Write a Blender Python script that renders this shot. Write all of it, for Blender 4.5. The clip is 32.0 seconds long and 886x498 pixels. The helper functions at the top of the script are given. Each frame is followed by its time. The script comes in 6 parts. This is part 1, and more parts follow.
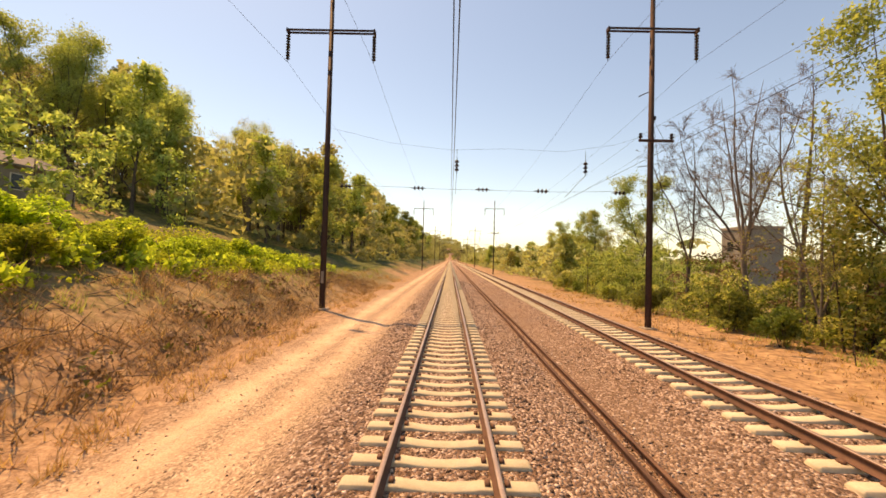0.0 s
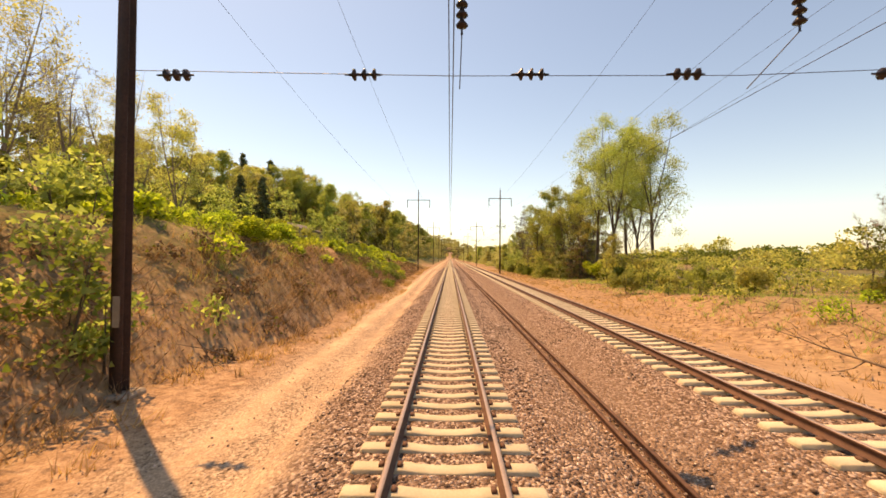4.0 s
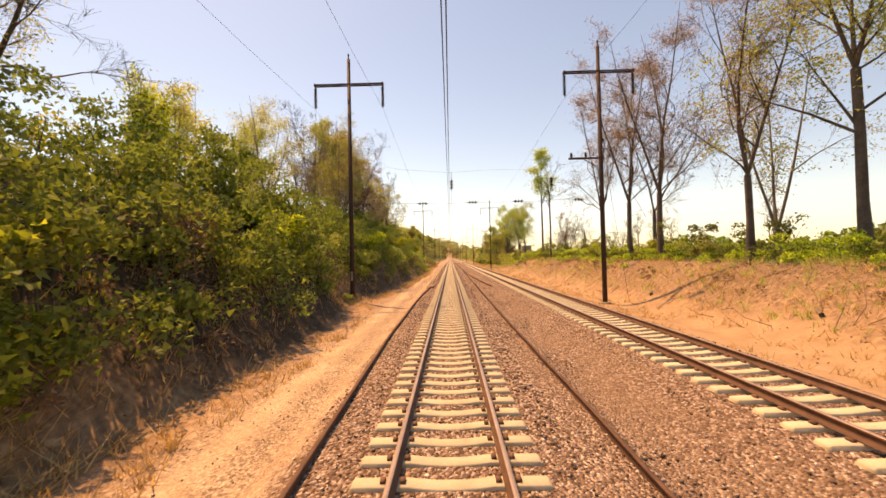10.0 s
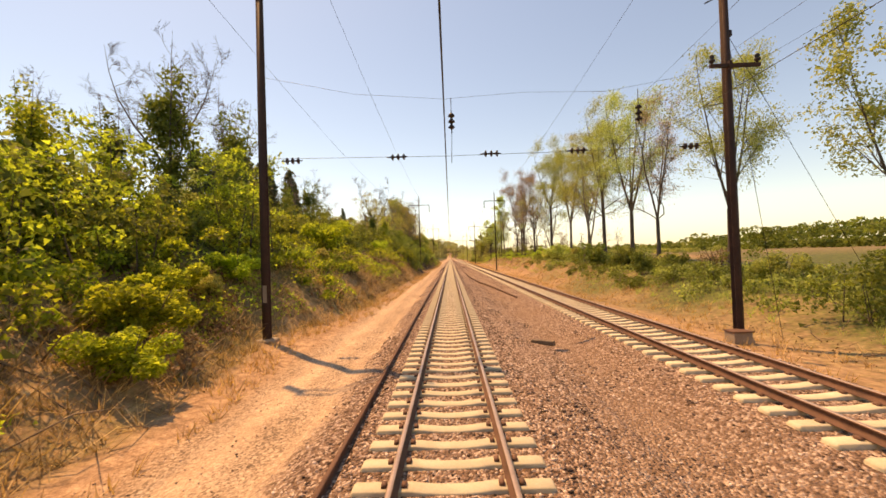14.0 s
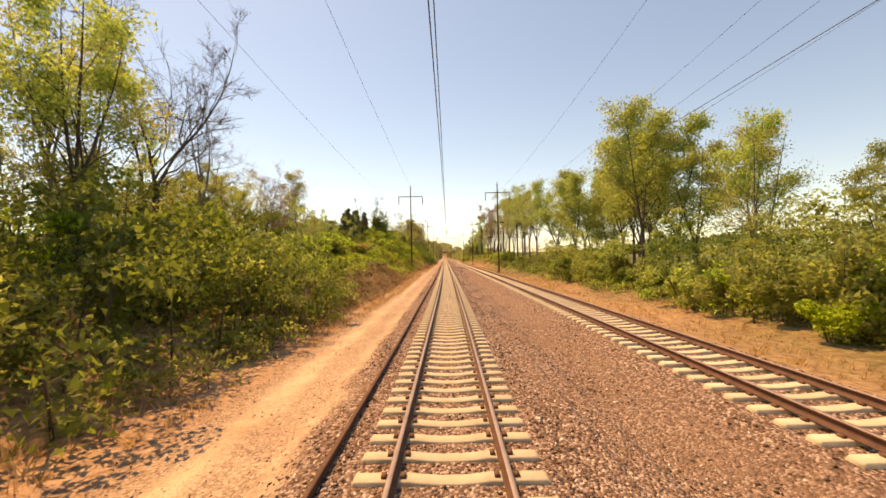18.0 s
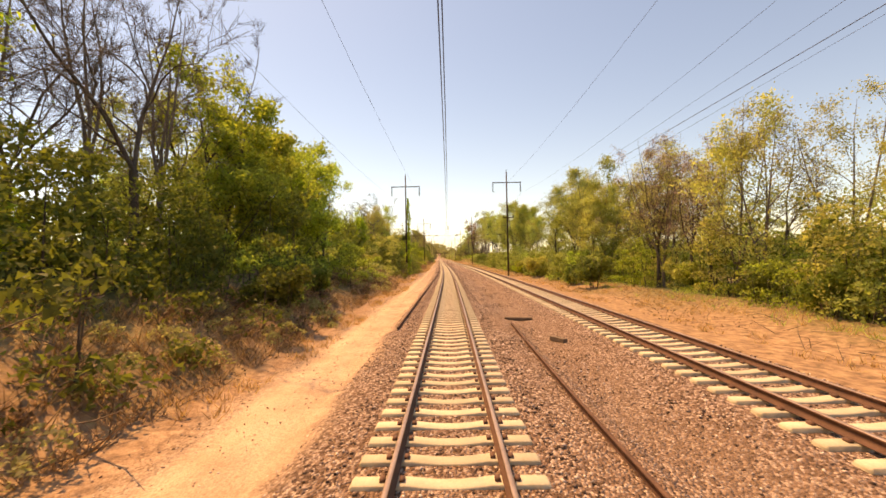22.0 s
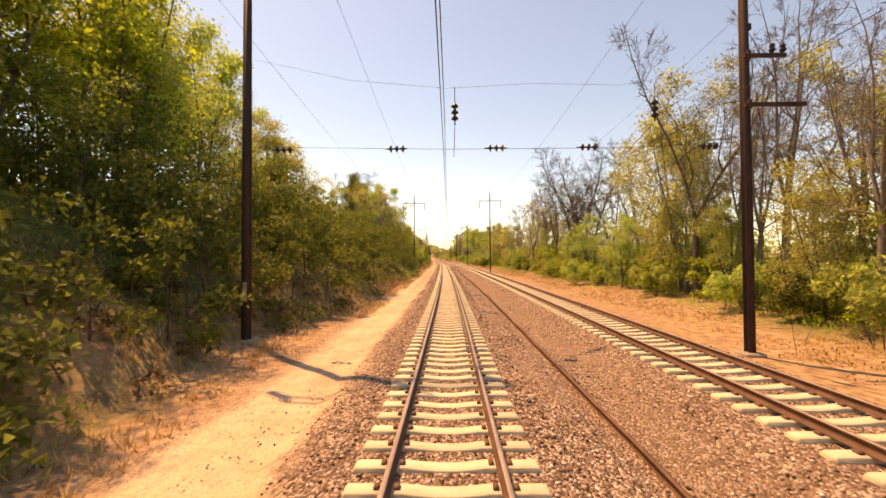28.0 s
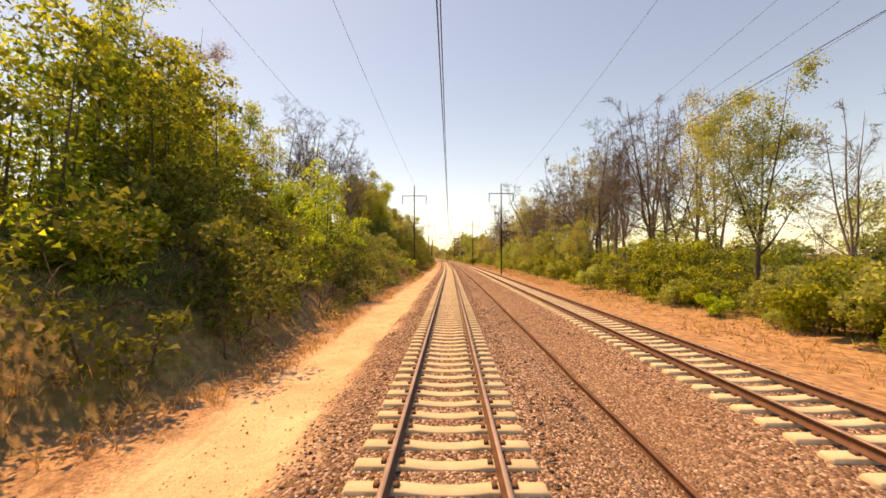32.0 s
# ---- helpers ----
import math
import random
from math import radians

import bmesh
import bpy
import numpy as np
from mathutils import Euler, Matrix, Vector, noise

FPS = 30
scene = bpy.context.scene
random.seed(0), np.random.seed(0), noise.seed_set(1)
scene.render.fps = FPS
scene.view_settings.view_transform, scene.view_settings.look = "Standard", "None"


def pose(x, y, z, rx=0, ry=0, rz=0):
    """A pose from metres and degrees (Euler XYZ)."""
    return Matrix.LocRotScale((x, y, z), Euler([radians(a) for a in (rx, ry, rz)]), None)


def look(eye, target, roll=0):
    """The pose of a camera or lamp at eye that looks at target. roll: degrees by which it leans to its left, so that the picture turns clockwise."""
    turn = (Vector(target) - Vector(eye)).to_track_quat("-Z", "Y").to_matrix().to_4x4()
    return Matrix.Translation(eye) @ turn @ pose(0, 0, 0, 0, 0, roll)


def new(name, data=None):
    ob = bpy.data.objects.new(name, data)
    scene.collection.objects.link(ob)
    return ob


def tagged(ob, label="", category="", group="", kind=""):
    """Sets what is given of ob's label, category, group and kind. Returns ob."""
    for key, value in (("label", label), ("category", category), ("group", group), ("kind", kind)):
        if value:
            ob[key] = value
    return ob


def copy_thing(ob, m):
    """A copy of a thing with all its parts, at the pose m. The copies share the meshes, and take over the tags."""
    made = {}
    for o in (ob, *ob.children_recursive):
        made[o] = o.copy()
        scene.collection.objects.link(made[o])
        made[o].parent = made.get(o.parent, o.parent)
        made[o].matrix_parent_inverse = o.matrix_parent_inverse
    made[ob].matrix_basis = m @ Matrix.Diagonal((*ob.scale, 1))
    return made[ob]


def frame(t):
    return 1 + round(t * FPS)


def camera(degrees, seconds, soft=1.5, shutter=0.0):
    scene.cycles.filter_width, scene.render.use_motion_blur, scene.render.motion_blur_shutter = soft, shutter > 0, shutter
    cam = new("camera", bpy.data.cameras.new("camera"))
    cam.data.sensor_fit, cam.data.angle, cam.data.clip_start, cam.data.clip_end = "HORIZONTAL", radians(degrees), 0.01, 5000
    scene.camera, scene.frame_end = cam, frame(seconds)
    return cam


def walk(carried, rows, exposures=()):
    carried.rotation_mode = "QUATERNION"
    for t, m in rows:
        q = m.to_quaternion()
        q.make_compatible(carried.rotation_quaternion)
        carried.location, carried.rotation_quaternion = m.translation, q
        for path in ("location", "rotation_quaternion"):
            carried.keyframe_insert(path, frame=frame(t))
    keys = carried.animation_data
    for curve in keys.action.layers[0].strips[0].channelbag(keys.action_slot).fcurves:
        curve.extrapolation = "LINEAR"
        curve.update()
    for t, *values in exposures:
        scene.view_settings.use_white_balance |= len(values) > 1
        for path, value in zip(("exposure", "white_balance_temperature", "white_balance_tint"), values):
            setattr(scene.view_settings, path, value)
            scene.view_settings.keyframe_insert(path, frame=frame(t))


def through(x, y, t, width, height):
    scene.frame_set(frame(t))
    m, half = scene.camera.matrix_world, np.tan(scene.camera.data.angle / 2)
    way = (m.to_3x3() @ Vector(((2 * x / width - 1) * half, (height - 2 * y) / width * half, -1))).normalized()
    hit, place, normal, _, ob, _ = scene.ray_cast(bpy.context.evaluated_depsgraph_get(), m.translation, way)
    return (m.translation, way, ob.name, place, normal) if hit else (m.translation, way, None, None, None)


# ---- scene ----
# The railway runs along s (metres, rising ahead of the lens), u is the offset to the right of the main track,
# z the height over its sleepers. at() turns (s, u, z) into the world.
# two slight bends: where each begins and ends, and its turn
BENDS = ((-262.0, -400.0, radians(1.6)), (-425.0, -530.0, radians(1.2)))
S_LOW, S_HIGH = -1500.0, 4000.0
_s = np.arange(S_LOW, S_HIGH + 1, 1.0)
_a = 0 * _s
for _from, _to, _turn in BENDS:
    _k = np.clip((_from - _s) / (_from - _to), 0, 1)
    _a += _turn * _k * _k * (3 - 2 * _k)
_zero = int(-S_LOW)
_x = np.cumsum(np.sin(_a))
_y = np.cumsum(np.cos(_a))
_x, _y = _x - _x[_zero], _y - _y[_zero]


def heading(s):
    return np.interp(s, _s, _a)


def at_xyz(s, u, z):
    """World coordinates of arrays of s, u, z."""
    a = np.interp(s, _s, _a)
    return np.interp(s, _s, _x) + u * np.cos(a), np.interp(s, _s, _y) - u * np.sin(a), z + 0 * s


def at(s, u, z=0.0, turn=0.0):
    """The pose of a thing at s, u, z, turned with the track and by turn degrees more."""
    x, y, zz = at_xyz(float(s), float(u), float(z))
    return pose(float(x), float(y), float(zz), 0, 0, turn - math.degrees(float(heading(s))))


# ---- camera ----
LENS = 94.5
cam = camera(LENS, 32.0, 1.6, 0.04)


def travelled(t):
    return 17.9 * t + 0.0094 * t * t


# seconds, yaw off the track, pitch, roll, metres right of the track's middle, height
AIM = [
    (0.0, 1.0, 1.4, -1.6, 0.06, 2.91), (1.0, 1.0, 1.35, -1.5, 0.06, 2.91), (2.0, 1.0, 1.3, -1.3, 0.06, 2.91),
    (3.0, 1.0, 1.2, -1.0, 0.06, 2.91), (4.5, 1.0, 1.2, 0.0, 0.06, 2.91), (5.0, 1.0, 1.2, 0.7, 0.06, 2.91),
    (6.0, 1.0, 1.2, 1.1, 0.06, 2.91), (8.0, 1.0, 1.2, 1.2, 0.06, 2.91), (10.0, 1.0, 1.2, 1.3, 0.06, 2.91),
    (12.0, 1.0, 1.2, 1.6, 0.06, 2.91), (14.0, 1.0, 1.2, 1.9, 0.06, 2.91), (16.0, 1.0, 1.2, 1.5, 0.06, 2.91),
    (18.0, 1.0, 1.2, 1.3, 0.06, 2.91), (20.0, 1.0, 1.2, 1.1, 0.06, 2.91), (22.0, 1.0, 1.2, 1.1, 0.06, 2.91),
    (24.0, 1.0, 1.2, 0.7, 0.06, 2.91), (26.0, 1.0, 1.2, 0.4, 0.06, 2.91), (28.0, 1.0, 1.2, 0.3, 0.06, 2.91),
    (30.0, 1.0, 1.2, 0.1, 0.06, 2.91), (32.0, 1.0, 1.2, 0.0, 0.06, 2.91),
]


def aim(t):
    return [float(np.interp(t, [r[0] for r in AIM], [r[i] for r in AIM])) for i in range(1, 6)]


PATH = []
for step in range(65):
    t = 0.5 * step
    yaw, pitch, roll, off, high = aim(t)
    x, y, z = at_xyz(-travelled(t), off, high)
    PATH.append((t, pose(float(x), float(y), float(z), 90 + pitch, roll, yaw - math.degrees(float(heading(-travelled(t)))))))
EXPOSURES = [(0.0, 0.54, 9450, 26), (6.0, 0.55, 9650, 27), (8.5, 0.61, 10150, 31), (10.0, 0.58, 10150, 32), (13.0, 0.52, 9850, 29), (18.0, 0.51, 9650, 27),
             (20.5, 0.54, 9950, 29), (25.0, 0.64, 10250, 31), (28.0, 0.70, 10650, 32), (30.0, 0.59, 10550, 31), (32.0, 0.54, 10450, 31)]
walk(cam, PATH, EXPOSURES)

# ---- light ----
SUN_HIGH, SUN_LEFT = radians(62), radians(45)
world = bpy.data.worlds.new("sky")
scene.world = world
world.use_nodes = True
wn = world.node_tree
sky = wn.nodes.new("ShaderNodeTexSky")
sky.sky_type, sky.sun_disc = "NISHITA", False
sky.sun_elevation, sky.sun_rotation = SUN_HIGH, -SUN_LEFT
sky.air_density, sky.dust_density, sky.ozone_density = 1.0, 0.5, 1.4
wn.nodes["Background"].inputs[1].default_value = 0.147
tint = wn.nodes.new("ShaderNodeMix")
tint.data_type, tint.blend_type = "RGBA", "MULTIPLY"
tint.inputs[0].default_value = 1.0
tint.inputs[7].default_value = (0.885, 1.0, 0.985, 1)
wn.links.new(sky.outputs[0], tint.inputs[6])
wn.links.new(tint.outputs[2], wn.nodes["Background"].inputs[0])
sun_data = bpy.data.lights.new("sun", "SUN")
sun_data.energy, sun_data.angle, sun_data.color = 4.3, radians(0.6), (1.0, 0.735, 0.425)
sun = new("sun", sun_data)
sun.matrix_world = look((0, 0, 60), (
    60 * math.sin(SUN_LEFT) * math.cos(SUN_HIGH), -60 * math.cos(SUN_LEFT) * math.cos(SUN_HIGH), 60 - 60 * math.sin(SUN_HIGH)))

# ---- materials ----
def material(name, rough=0.8, metal=0.0):
    m = bpy.data.materials.new(name)
    m.use_nodes = True
    b = m.node_tree.nodes["Principled BSDF"]
    b.inputs["Roughness"].default_value, b.inputs["Metallic"].default_value = rough, metal
    b.inputs["Specular IOR Level"].default_value = 0.25
    return m, m.node_tree, b


def noise_of(nt, scale, detail=4, coords=None, rough=0.6):
    n = nt.nodes.new("ShaderNodeTexNoise")
    n.inputs["Scale"].default_value, n.inputs["Detail"].default_value = scale, detail
    n.inputs["Roughness"].default_value = rough
    if coords is not None:
        nt.links.new(coords, n.inputs["Vector"])
    return n.outputs[0]


def ramp_of(nt, fac, stops):
    r = nt.nodes.new("ShaderNodeValToRGB")
    while len(r.color_ramp.elements) < len(stops):
        r.color_ramp.elements.new(0.5)
    for e, (p, c) in zip(r.color_ramp.elements, stops):
        e.position, e.color = p, (*c, 1)
    nt.links.new(fac, r.inputs[0])
    return r.outputs[0]


def mix_of(nt, fac, a, b, mode="MIX"):
    n = nt.nodes.new("ShaderNodeMix")
    n.data_type, n.blend_type = "RGBA", mode
    for value, i in ((fac, 0), (a, 6), (b, 7)):
        if isinstance(value, (int, float)):
            n.inputs[i].default_value = value
        elif isinstance(value, tuple):
            n.inputs[i].default_value = (*value, 1)
        else:
            nt.links.new(value, n.inputs[i])
    return n.outputs[2]


def math_of(nt, op, a, b=0.0, clamp=False):
    n = nt.nodes.new("ShaderNodeMath")
    n.operation, n.use_clamp = op, clamp
    for value, i in ((a, 0), (b, 1)):
        if isinstance(value, (int, float)):
            n.inputs[i].default_value = value
        else:
            nt.links.new(value, n.inputs[i])
    return n.outputs[0]


def bump_of(nt, b, height, strength=0.5, distance=0.02):
    n = nt.nodes.new("ShaderNodeBump")
    n.inputs["Strength"].default_value, n.inputs["Distance"].default_value = strength, distance
    nt.links.new(height, n.inputs["Height"])
    nt.links.new(n.outputs[0], b.inputs["Normal"])


def coords_of(nt, which="Object"):
    return nt.nodes.new("ShaderNodeTexCoord").outputs[which]


def surface(name, low, high, scale, rough=0.8, metal=0.0, bump=0.4, deep=0.01, grain=30.0, vary=0.0):
    """A plain rough surface: two colours mixed by noise at two scales, with a fine relief."""
    m, nt, b = material(name, rough, metal)
    c = coords_of(nt)
    wide, fine = noise_of(nt, scale, 5, c), noise_of(nt, scale * grain, 3, c)
    both = math_of(nt, "ADD", math_of(nt, "MULTIPLY", wide, 0.6), math_of(nt, "MULTIPLY", fine, 0.4))
    col = ramp_of(nt, both, [(0.32, low), (0.68, high)])
    if vary:
        info = nt.nodes.new("ShaderNodeObjectInfo").outputs["Random"]
        col = mix_of(nt, math_of(nt, "MULTIPLY", info, vary), col, tuple(v * 0.45 for v in low))
    nt.links.new(col, b.inputs["Base Color"])
    bump_of(nt, b, fine, bump, deep)
    return m


def leaf_material(name, dark, light, through=0.35):
    """Leaves: colour by leaf and by plant, light passing through."""
    m, nt, b = material(name, 0.6)
    island = nt.nodes.new("ShaderNodeNewGeometry").outputs["Random Per Island"]
    plant = nt.nodes.new("ShaderNodeObjectInfo").outputs["Random"]
    col = ramp_of(nt, island, [(0.0, dark), (0.55, tuple(0.5 * (a + c) for a, c in zip(dark, light))), (1.0, light)])
    hue = nt.nodes.new("ShaderNodeHueSaturation")
    nt.links.new(math_of(nt, "MULTIPLY_ADD", plant, 0.035), hue.inputs["Hue"])
    hue.inputs["Hue"].links[0].from_node.inputs[2].default_value = 0.48
    nt.links.new(math_of(nt, "MULTIPLY_ADD", plant, 0.5), hue.inputs["Value"])
    hue.inputs["Value"].links[0].from_node.inputs[2].default_value = 0.75
    nt.links.new(col, hue.inputs["Color"])
    col = mix_of(nt, 1.0, hue.outputs[0], (1.20, 1.13, 1.03), "MULTIPLY")
    nt.links.new(col, b.inputs["Base Color"])
    t = nt.nodes.new("ShaderNodeBsdfTranslucent")
    nt.links.new(mix_of(nt, 1.0, col, (1.16, 1.22, 0.78), "MULTIPLY"), t.inputs[0])
    mixer = nt.nodes.new("ShaderNodeMixShader")
    mixer.inputs[0].default_value = through
    nt.links.new(b.outputs[0], mixer.inputs[1])
    nt.links.new(t.outputs[0], mixer.inputs[2])
    nt.links.new(mixer.outputs[0], nt.nodes["Material Output"].inputs[0])
    return m


def ground_material():
    """Ballast, dirt track, dry grass and green cover, told apart by the offset from the track (UV x) and the cover attribute."""
    m, nt, b = material("ground_cover", 0.95)
    uv = coords_of(nt, "UV")
    c = coords_of(nt, "Object")
    sep = nt.nodes.new("ShaderNodeSeparateXYZ")
    nt.links.new(uv, sep.inputs[0])
    wob = noise_of(nt, 0.35, 5, c)
    fine = noise_of(nt, 6.0, 4, c)
    u = math_of(nt, "ADD", sep.outputs[0], math_of(nt, "MULTIPLY", math_of(nt, "SUBTRACT", wob, 0.5), 2.2))
    u = math_of(nt, "ADD", u, math_of(nt, "MULTIPLY", math_of(nt, "SUBTRACT", fine, 0.5), 0.9))

    # stones of the ballast
    vor = nt.nodes.new("ShaderNodeTexVoronoi")
    vor.inputs["Scale"].default_value = 21.0
    nt.links.new(c, vor.inputs["Vector"])
    grey = ramp_of(nt, vor.outputs["Color"], [(0.15, (0.03, 0.021, 0.017)), (0.43, (0.225, 0.146, 0.111)), (0.6, (0.36, 0.243, 0.182)), (0.83, (0.82, 0.635, 0.51))])
    rust = mix_of(nt, math_of(nt, "MULTIPLY", noise_of(nt, 0.22, 4, c), 0.55), grey, (0.30, 0.16, 0.085))
    # the middle strip, where fines and rust fill the stones
    mid = math_of(nt, "SUBTRACT", 1.0, math_of(nt, "MULTIPLY", math_of(nt, "ABSOLUTE", math_of(nt, "SUBTRACT", u, 3.6)), 0.5), True)
    mid = math_of(nt, "MULTIPLY", mid, noise_of(nt, 0.5, 4, c))
    ballast = mix_of(nt, mid, rust, (0.33, 0.21, 0.135))
    # the service track: gravel and litter, with sandy wheel ruts that widen into one sandy bed
    def attribute(name):
        n = nt.nodes.new("ShaderNodeAttribute")
        n.attribute_name = name
        return n.outputs["Fac"]

    def bump_at(middle, half, soft):
        away_ = math_of(nt, "ABSOLUTE", math_of(nt, "SUBTRACT", even, middle))
        return math_of(nt, "DIVIDE", math_of(nt, "SUBTRACT", half + soft, away_), 2 * soft, True)
    even = math_of(nt, "ADD", attribute("road"), math_of(nt, "MULTIPLY", math_of(nt, "SUBTRACT", math_of(nt, "ADD", wob, math_of(nt, "MULTIPLY", fine, 0.4)), 0.7), 0.9))
    wide, pale = attribute("sand"), attribute("pale")
    ruts = math_of(nt, "MAXIMUM", bump_at(-0.5, 0.42, 0.3), math_of(nt, "MULTIPLY", bump_at(0.85, 0.3, 0.3), 0.75))
    bed = math_of(nt, "MULTIPLY", bump_at(0.0, 1.12, 0.3), wide)
    bare = math_of(nt, "MULTIPLY", math_of(nt, "MAXIMUM", ruts, bed), pale)
    bare = math_of(nt, "ADD", bare, math_of(nt, "MULTIPLY", math_of(nt, "SUBTRACT", noise_of(nt, 1.6, 6, c), 0.5), 0.7), True)
    sandy = ramp_of(nt, noise_of(nt, 0.9, 6, c), [(0.3, (0.58, 0.392, 0.258)), (0.7, (0.74, 0.525, 0.36))])
    fines = nt.nodes.new("ShaderNodeTexVoronoi")
    fines.inputs["Scale"].default_value = 26.0
    nt.links.new(c, fines.inputs["Vector"])
    gravel = ramp_of(nt, fines.outputs["Color"], [(0.1, (0.10, 0.068, 0.048)), (0.5, (0.37, 0.26, 0.175)), (0.95, (0.66, 0.50, 0.36))])
    litter = ramp_of(nt, noise_of(nt, 3.4, 7, c, 0.75), [(0.34, (0.12, 0.065, 0.04)), (0.5, (0.38, 0.225, 0.13)), (0.66, (0.62, 0.42, 0.26))])
    side = math_of(nt, "DIVIDE", math_of(nt, "SUBTRACT", -1.0, even), 0.8, True)
    dirt = mix_of(nt, math_of(nt, "MULTIPLY", side, 0.8), gravel, litter)
    dirt = mix_of(nt, bare, dirt, sandy)
    grit = ramp_of(nt, noise_of(nt, 34.0, 3, c, 0.75), [(0.34, (0.62, 0.58, 0.54)), (0.52, (1.0, 1.0, 1.0)), (0.70, (1.16, 1.15, 1.13))])
    dirt = mix_of(nt, 1.0, dirt, grit, "MULTIPLY")
    patch = ramp_of(nt, noise_of(nt, 0.55, 6, c, 0.7), [(0.36, (0.72, 0.66, 0.60)), (0.6, (1.05, 1.04, 1.02))])
    dirt = mix_of(nt, 0.5, dirt, patch, "MULTIPLY")
    # dry grass and litter
    straw = ramp_of(nt, noise_of(nt, 2.6, 6, c), [(0.30, (0.15, 0.09, 0.05)), (0.45, (0.31, 0.185, 0.105)), (0.6, (0.45, 0.285, 0.155)), (0.8, (0.60, 0.43, 0.26))])
    # smooth sand washed out over the bank foot, brown litter above its ragged edge
    fan = math_of(nt, "ADD", attribute("fan"), math_of(nt, "MULTIPLY", math_of(nt, "SUBTRACT", noise_of(nt, 0.9, 6, c, 0.7), 0.5), 2.6), True)
    wash = ramp_of(nt, noise_of(nt, 0.7, 5, c, 0.55), [(0.3, (0.34, 0.21, 0.12)), (0.7, (0.46, 0.305, 0.185))])
    mould = ramp_of(nt, noise_of(nt, 4.2, 7, c, 0.75), [(0.34, (0.10, 0.06, 0.04)), (0.5, (0.29, 0.18, 0.11)), (0.68, (0.50, 0.34, 0.21))])
    straw = mix_of(nt, math_of(nt, "MULTIPLY", attribute("mould"), 0.8), straw, mould)
    straw = mix_of(nt, fan, straw, wash)
    green = ramp_of(nt, noise_of(nt, 1.7, 6, c), [(0.3, (0.03, 0.035, 0.012)), (0.55, (0.09, 0.11, 0.025)), (0.8, (0.19, 0.22, 0.04))])
    # brown soil painted near black for the tree shade on the bank
    shade_soil = ramp_of(nt, noise_of(nt, 2.1, 6, c), [(0.35, (0.022, 0.016, 0.011)), (0.6, (0.06, 0.043, 0.028)), (0.8, (0.13, 0.095, 0.06))])
    green = mix_of(nt, attribute("shade_soil"), green, shade_soil)
    cover = nt.nodes.new("ShaderNodeAttribute")
    cover.attribute_name = "cover"
    grass = mix_of(nt, math_of(nt, "ADD", math_of(nt, "ADD", cover.outputs["Fac"],
                   math_of(nt, "MULTIPLY", math_of(nt, "SUBTRACT", fine, 0.5), 1.2)), 0.0, True), straw, green)

    def step(edge, soft):
        n = nt.nodes.new("ShaderNodeMapRange")
        n.inputs["From Min"].default_value, n.inputs["From Max"].default_value = edge - soft, edge + soft
        nt.links.new(u, n.inputs["Value"])
        return n.outputs[0]
    foot = math_of(nt, "ADD", attribute("foot"), math_of(nt, "SUBTRACT", sep.outputs[0], u))
    col = mix_of(nt, math_of(nt, "SUBTRACT", 0.1, foot, True), grass, dirt)
    col = mix_of(nt, step(-2.45, 0.3), col, ballast)
    col = mix_of(nt, step(9.9, 0.4), col, grass)
    nt.links.new(col, b.inputs["Base Color"])
    stone = math_of(nt, "MULTIPLY", vor.outputs["Distance"], math_of(nt, "MULTIPLY", step(-2.45, 0.3), math_of(nt, "SUBTRACT", 1.0, step(9.9, 0.3))))
    rough_ = math_of(nt, "MULTIPLY", fine, math_of(nt, "MULTIPLY_ADD", fan, -0.3))
    rough_.node.inputs[1].links[0].from_node.inputs[2].default_value = 0.36
    bump_of(nt, b, math_of(nt, "SUBTRACT", rough_, math_of(nt, "MULTIPLY", stone, 1.3)), 1.0, 0.06)
    return m


GROUND = ground_material()
CONCRETE = surface("sleeper_concrete", (0.50, 0.42, 0.285), (0.76, 0.67, 0.48), 2.2, 0.85, 0, 0.3, 0.004, 14, 0.35)
RUST = surface("rusted_rail_side", (0.09, 0.05, 0.036), (0.22, 0.115, 0.075), 3.0, 0.75, 0.2, 0.3, 0.003, 12)
RAILHEAD = surface("worn_rail_head", (0.32, 0.22, 0.17), (0.52, 0.385, 0.30), 1.4, 0.42, 0.55, 0.1, 0.001, 20)
OLDRAIL = surface("rusted_old_rail", (0.08, 0.042, 0.03), (0.20, 0.105, 0.065), 2.0, 0.8, 0.1, 0.3, 0.003, 12)
POLE_STEEL = surface("weathered_pole_steel", (0.045, 0.028, 0.022), (0.13, 0.065, 0.045), 0.9, 0.65, 0.3, 0.25, 0.003, 20, 0.4)
FOOTING = surface("footing_concrete", (0.22, 0.18, 0.14), (0.42, 0.35, 0.27), 2.0, 0.9)
PORCELAIN = surface("brown_porcelain", (0.02, 0.016, 0.014), (0.05, 0.035, 0.03), 5.0, 0.25, 0, 0.05)
WIRE = surface("dark_wire", (0.03, 0.028, 0.028), (0.07, 0.06, 0.055), 3.0, 0.5, 0.6)
BARK = surface("grey_bark", (0.055, 0.043, 0.033), (0.17, 0.135, 0.105), 1.5, 0.95, 0, 0.6, 0.03, 9)
PALEBARK = surface("pale_bark", (0.13, 0.105, 0.085), (0.30, 0.25, 0.20), 1.5, 0.95, 0, 0.6, 0.03, 9)
DEADWOOD = surface("dead_wood", (0.10, 0.07, 0.05), (0.30, 0.22, 0.15), 1.8, 0.95)
LEAF_SPRING = leaf_material("spring_leaves", (0.21, 0.265, 0.095), (0.40, 0.455, 0.185), 0.66)
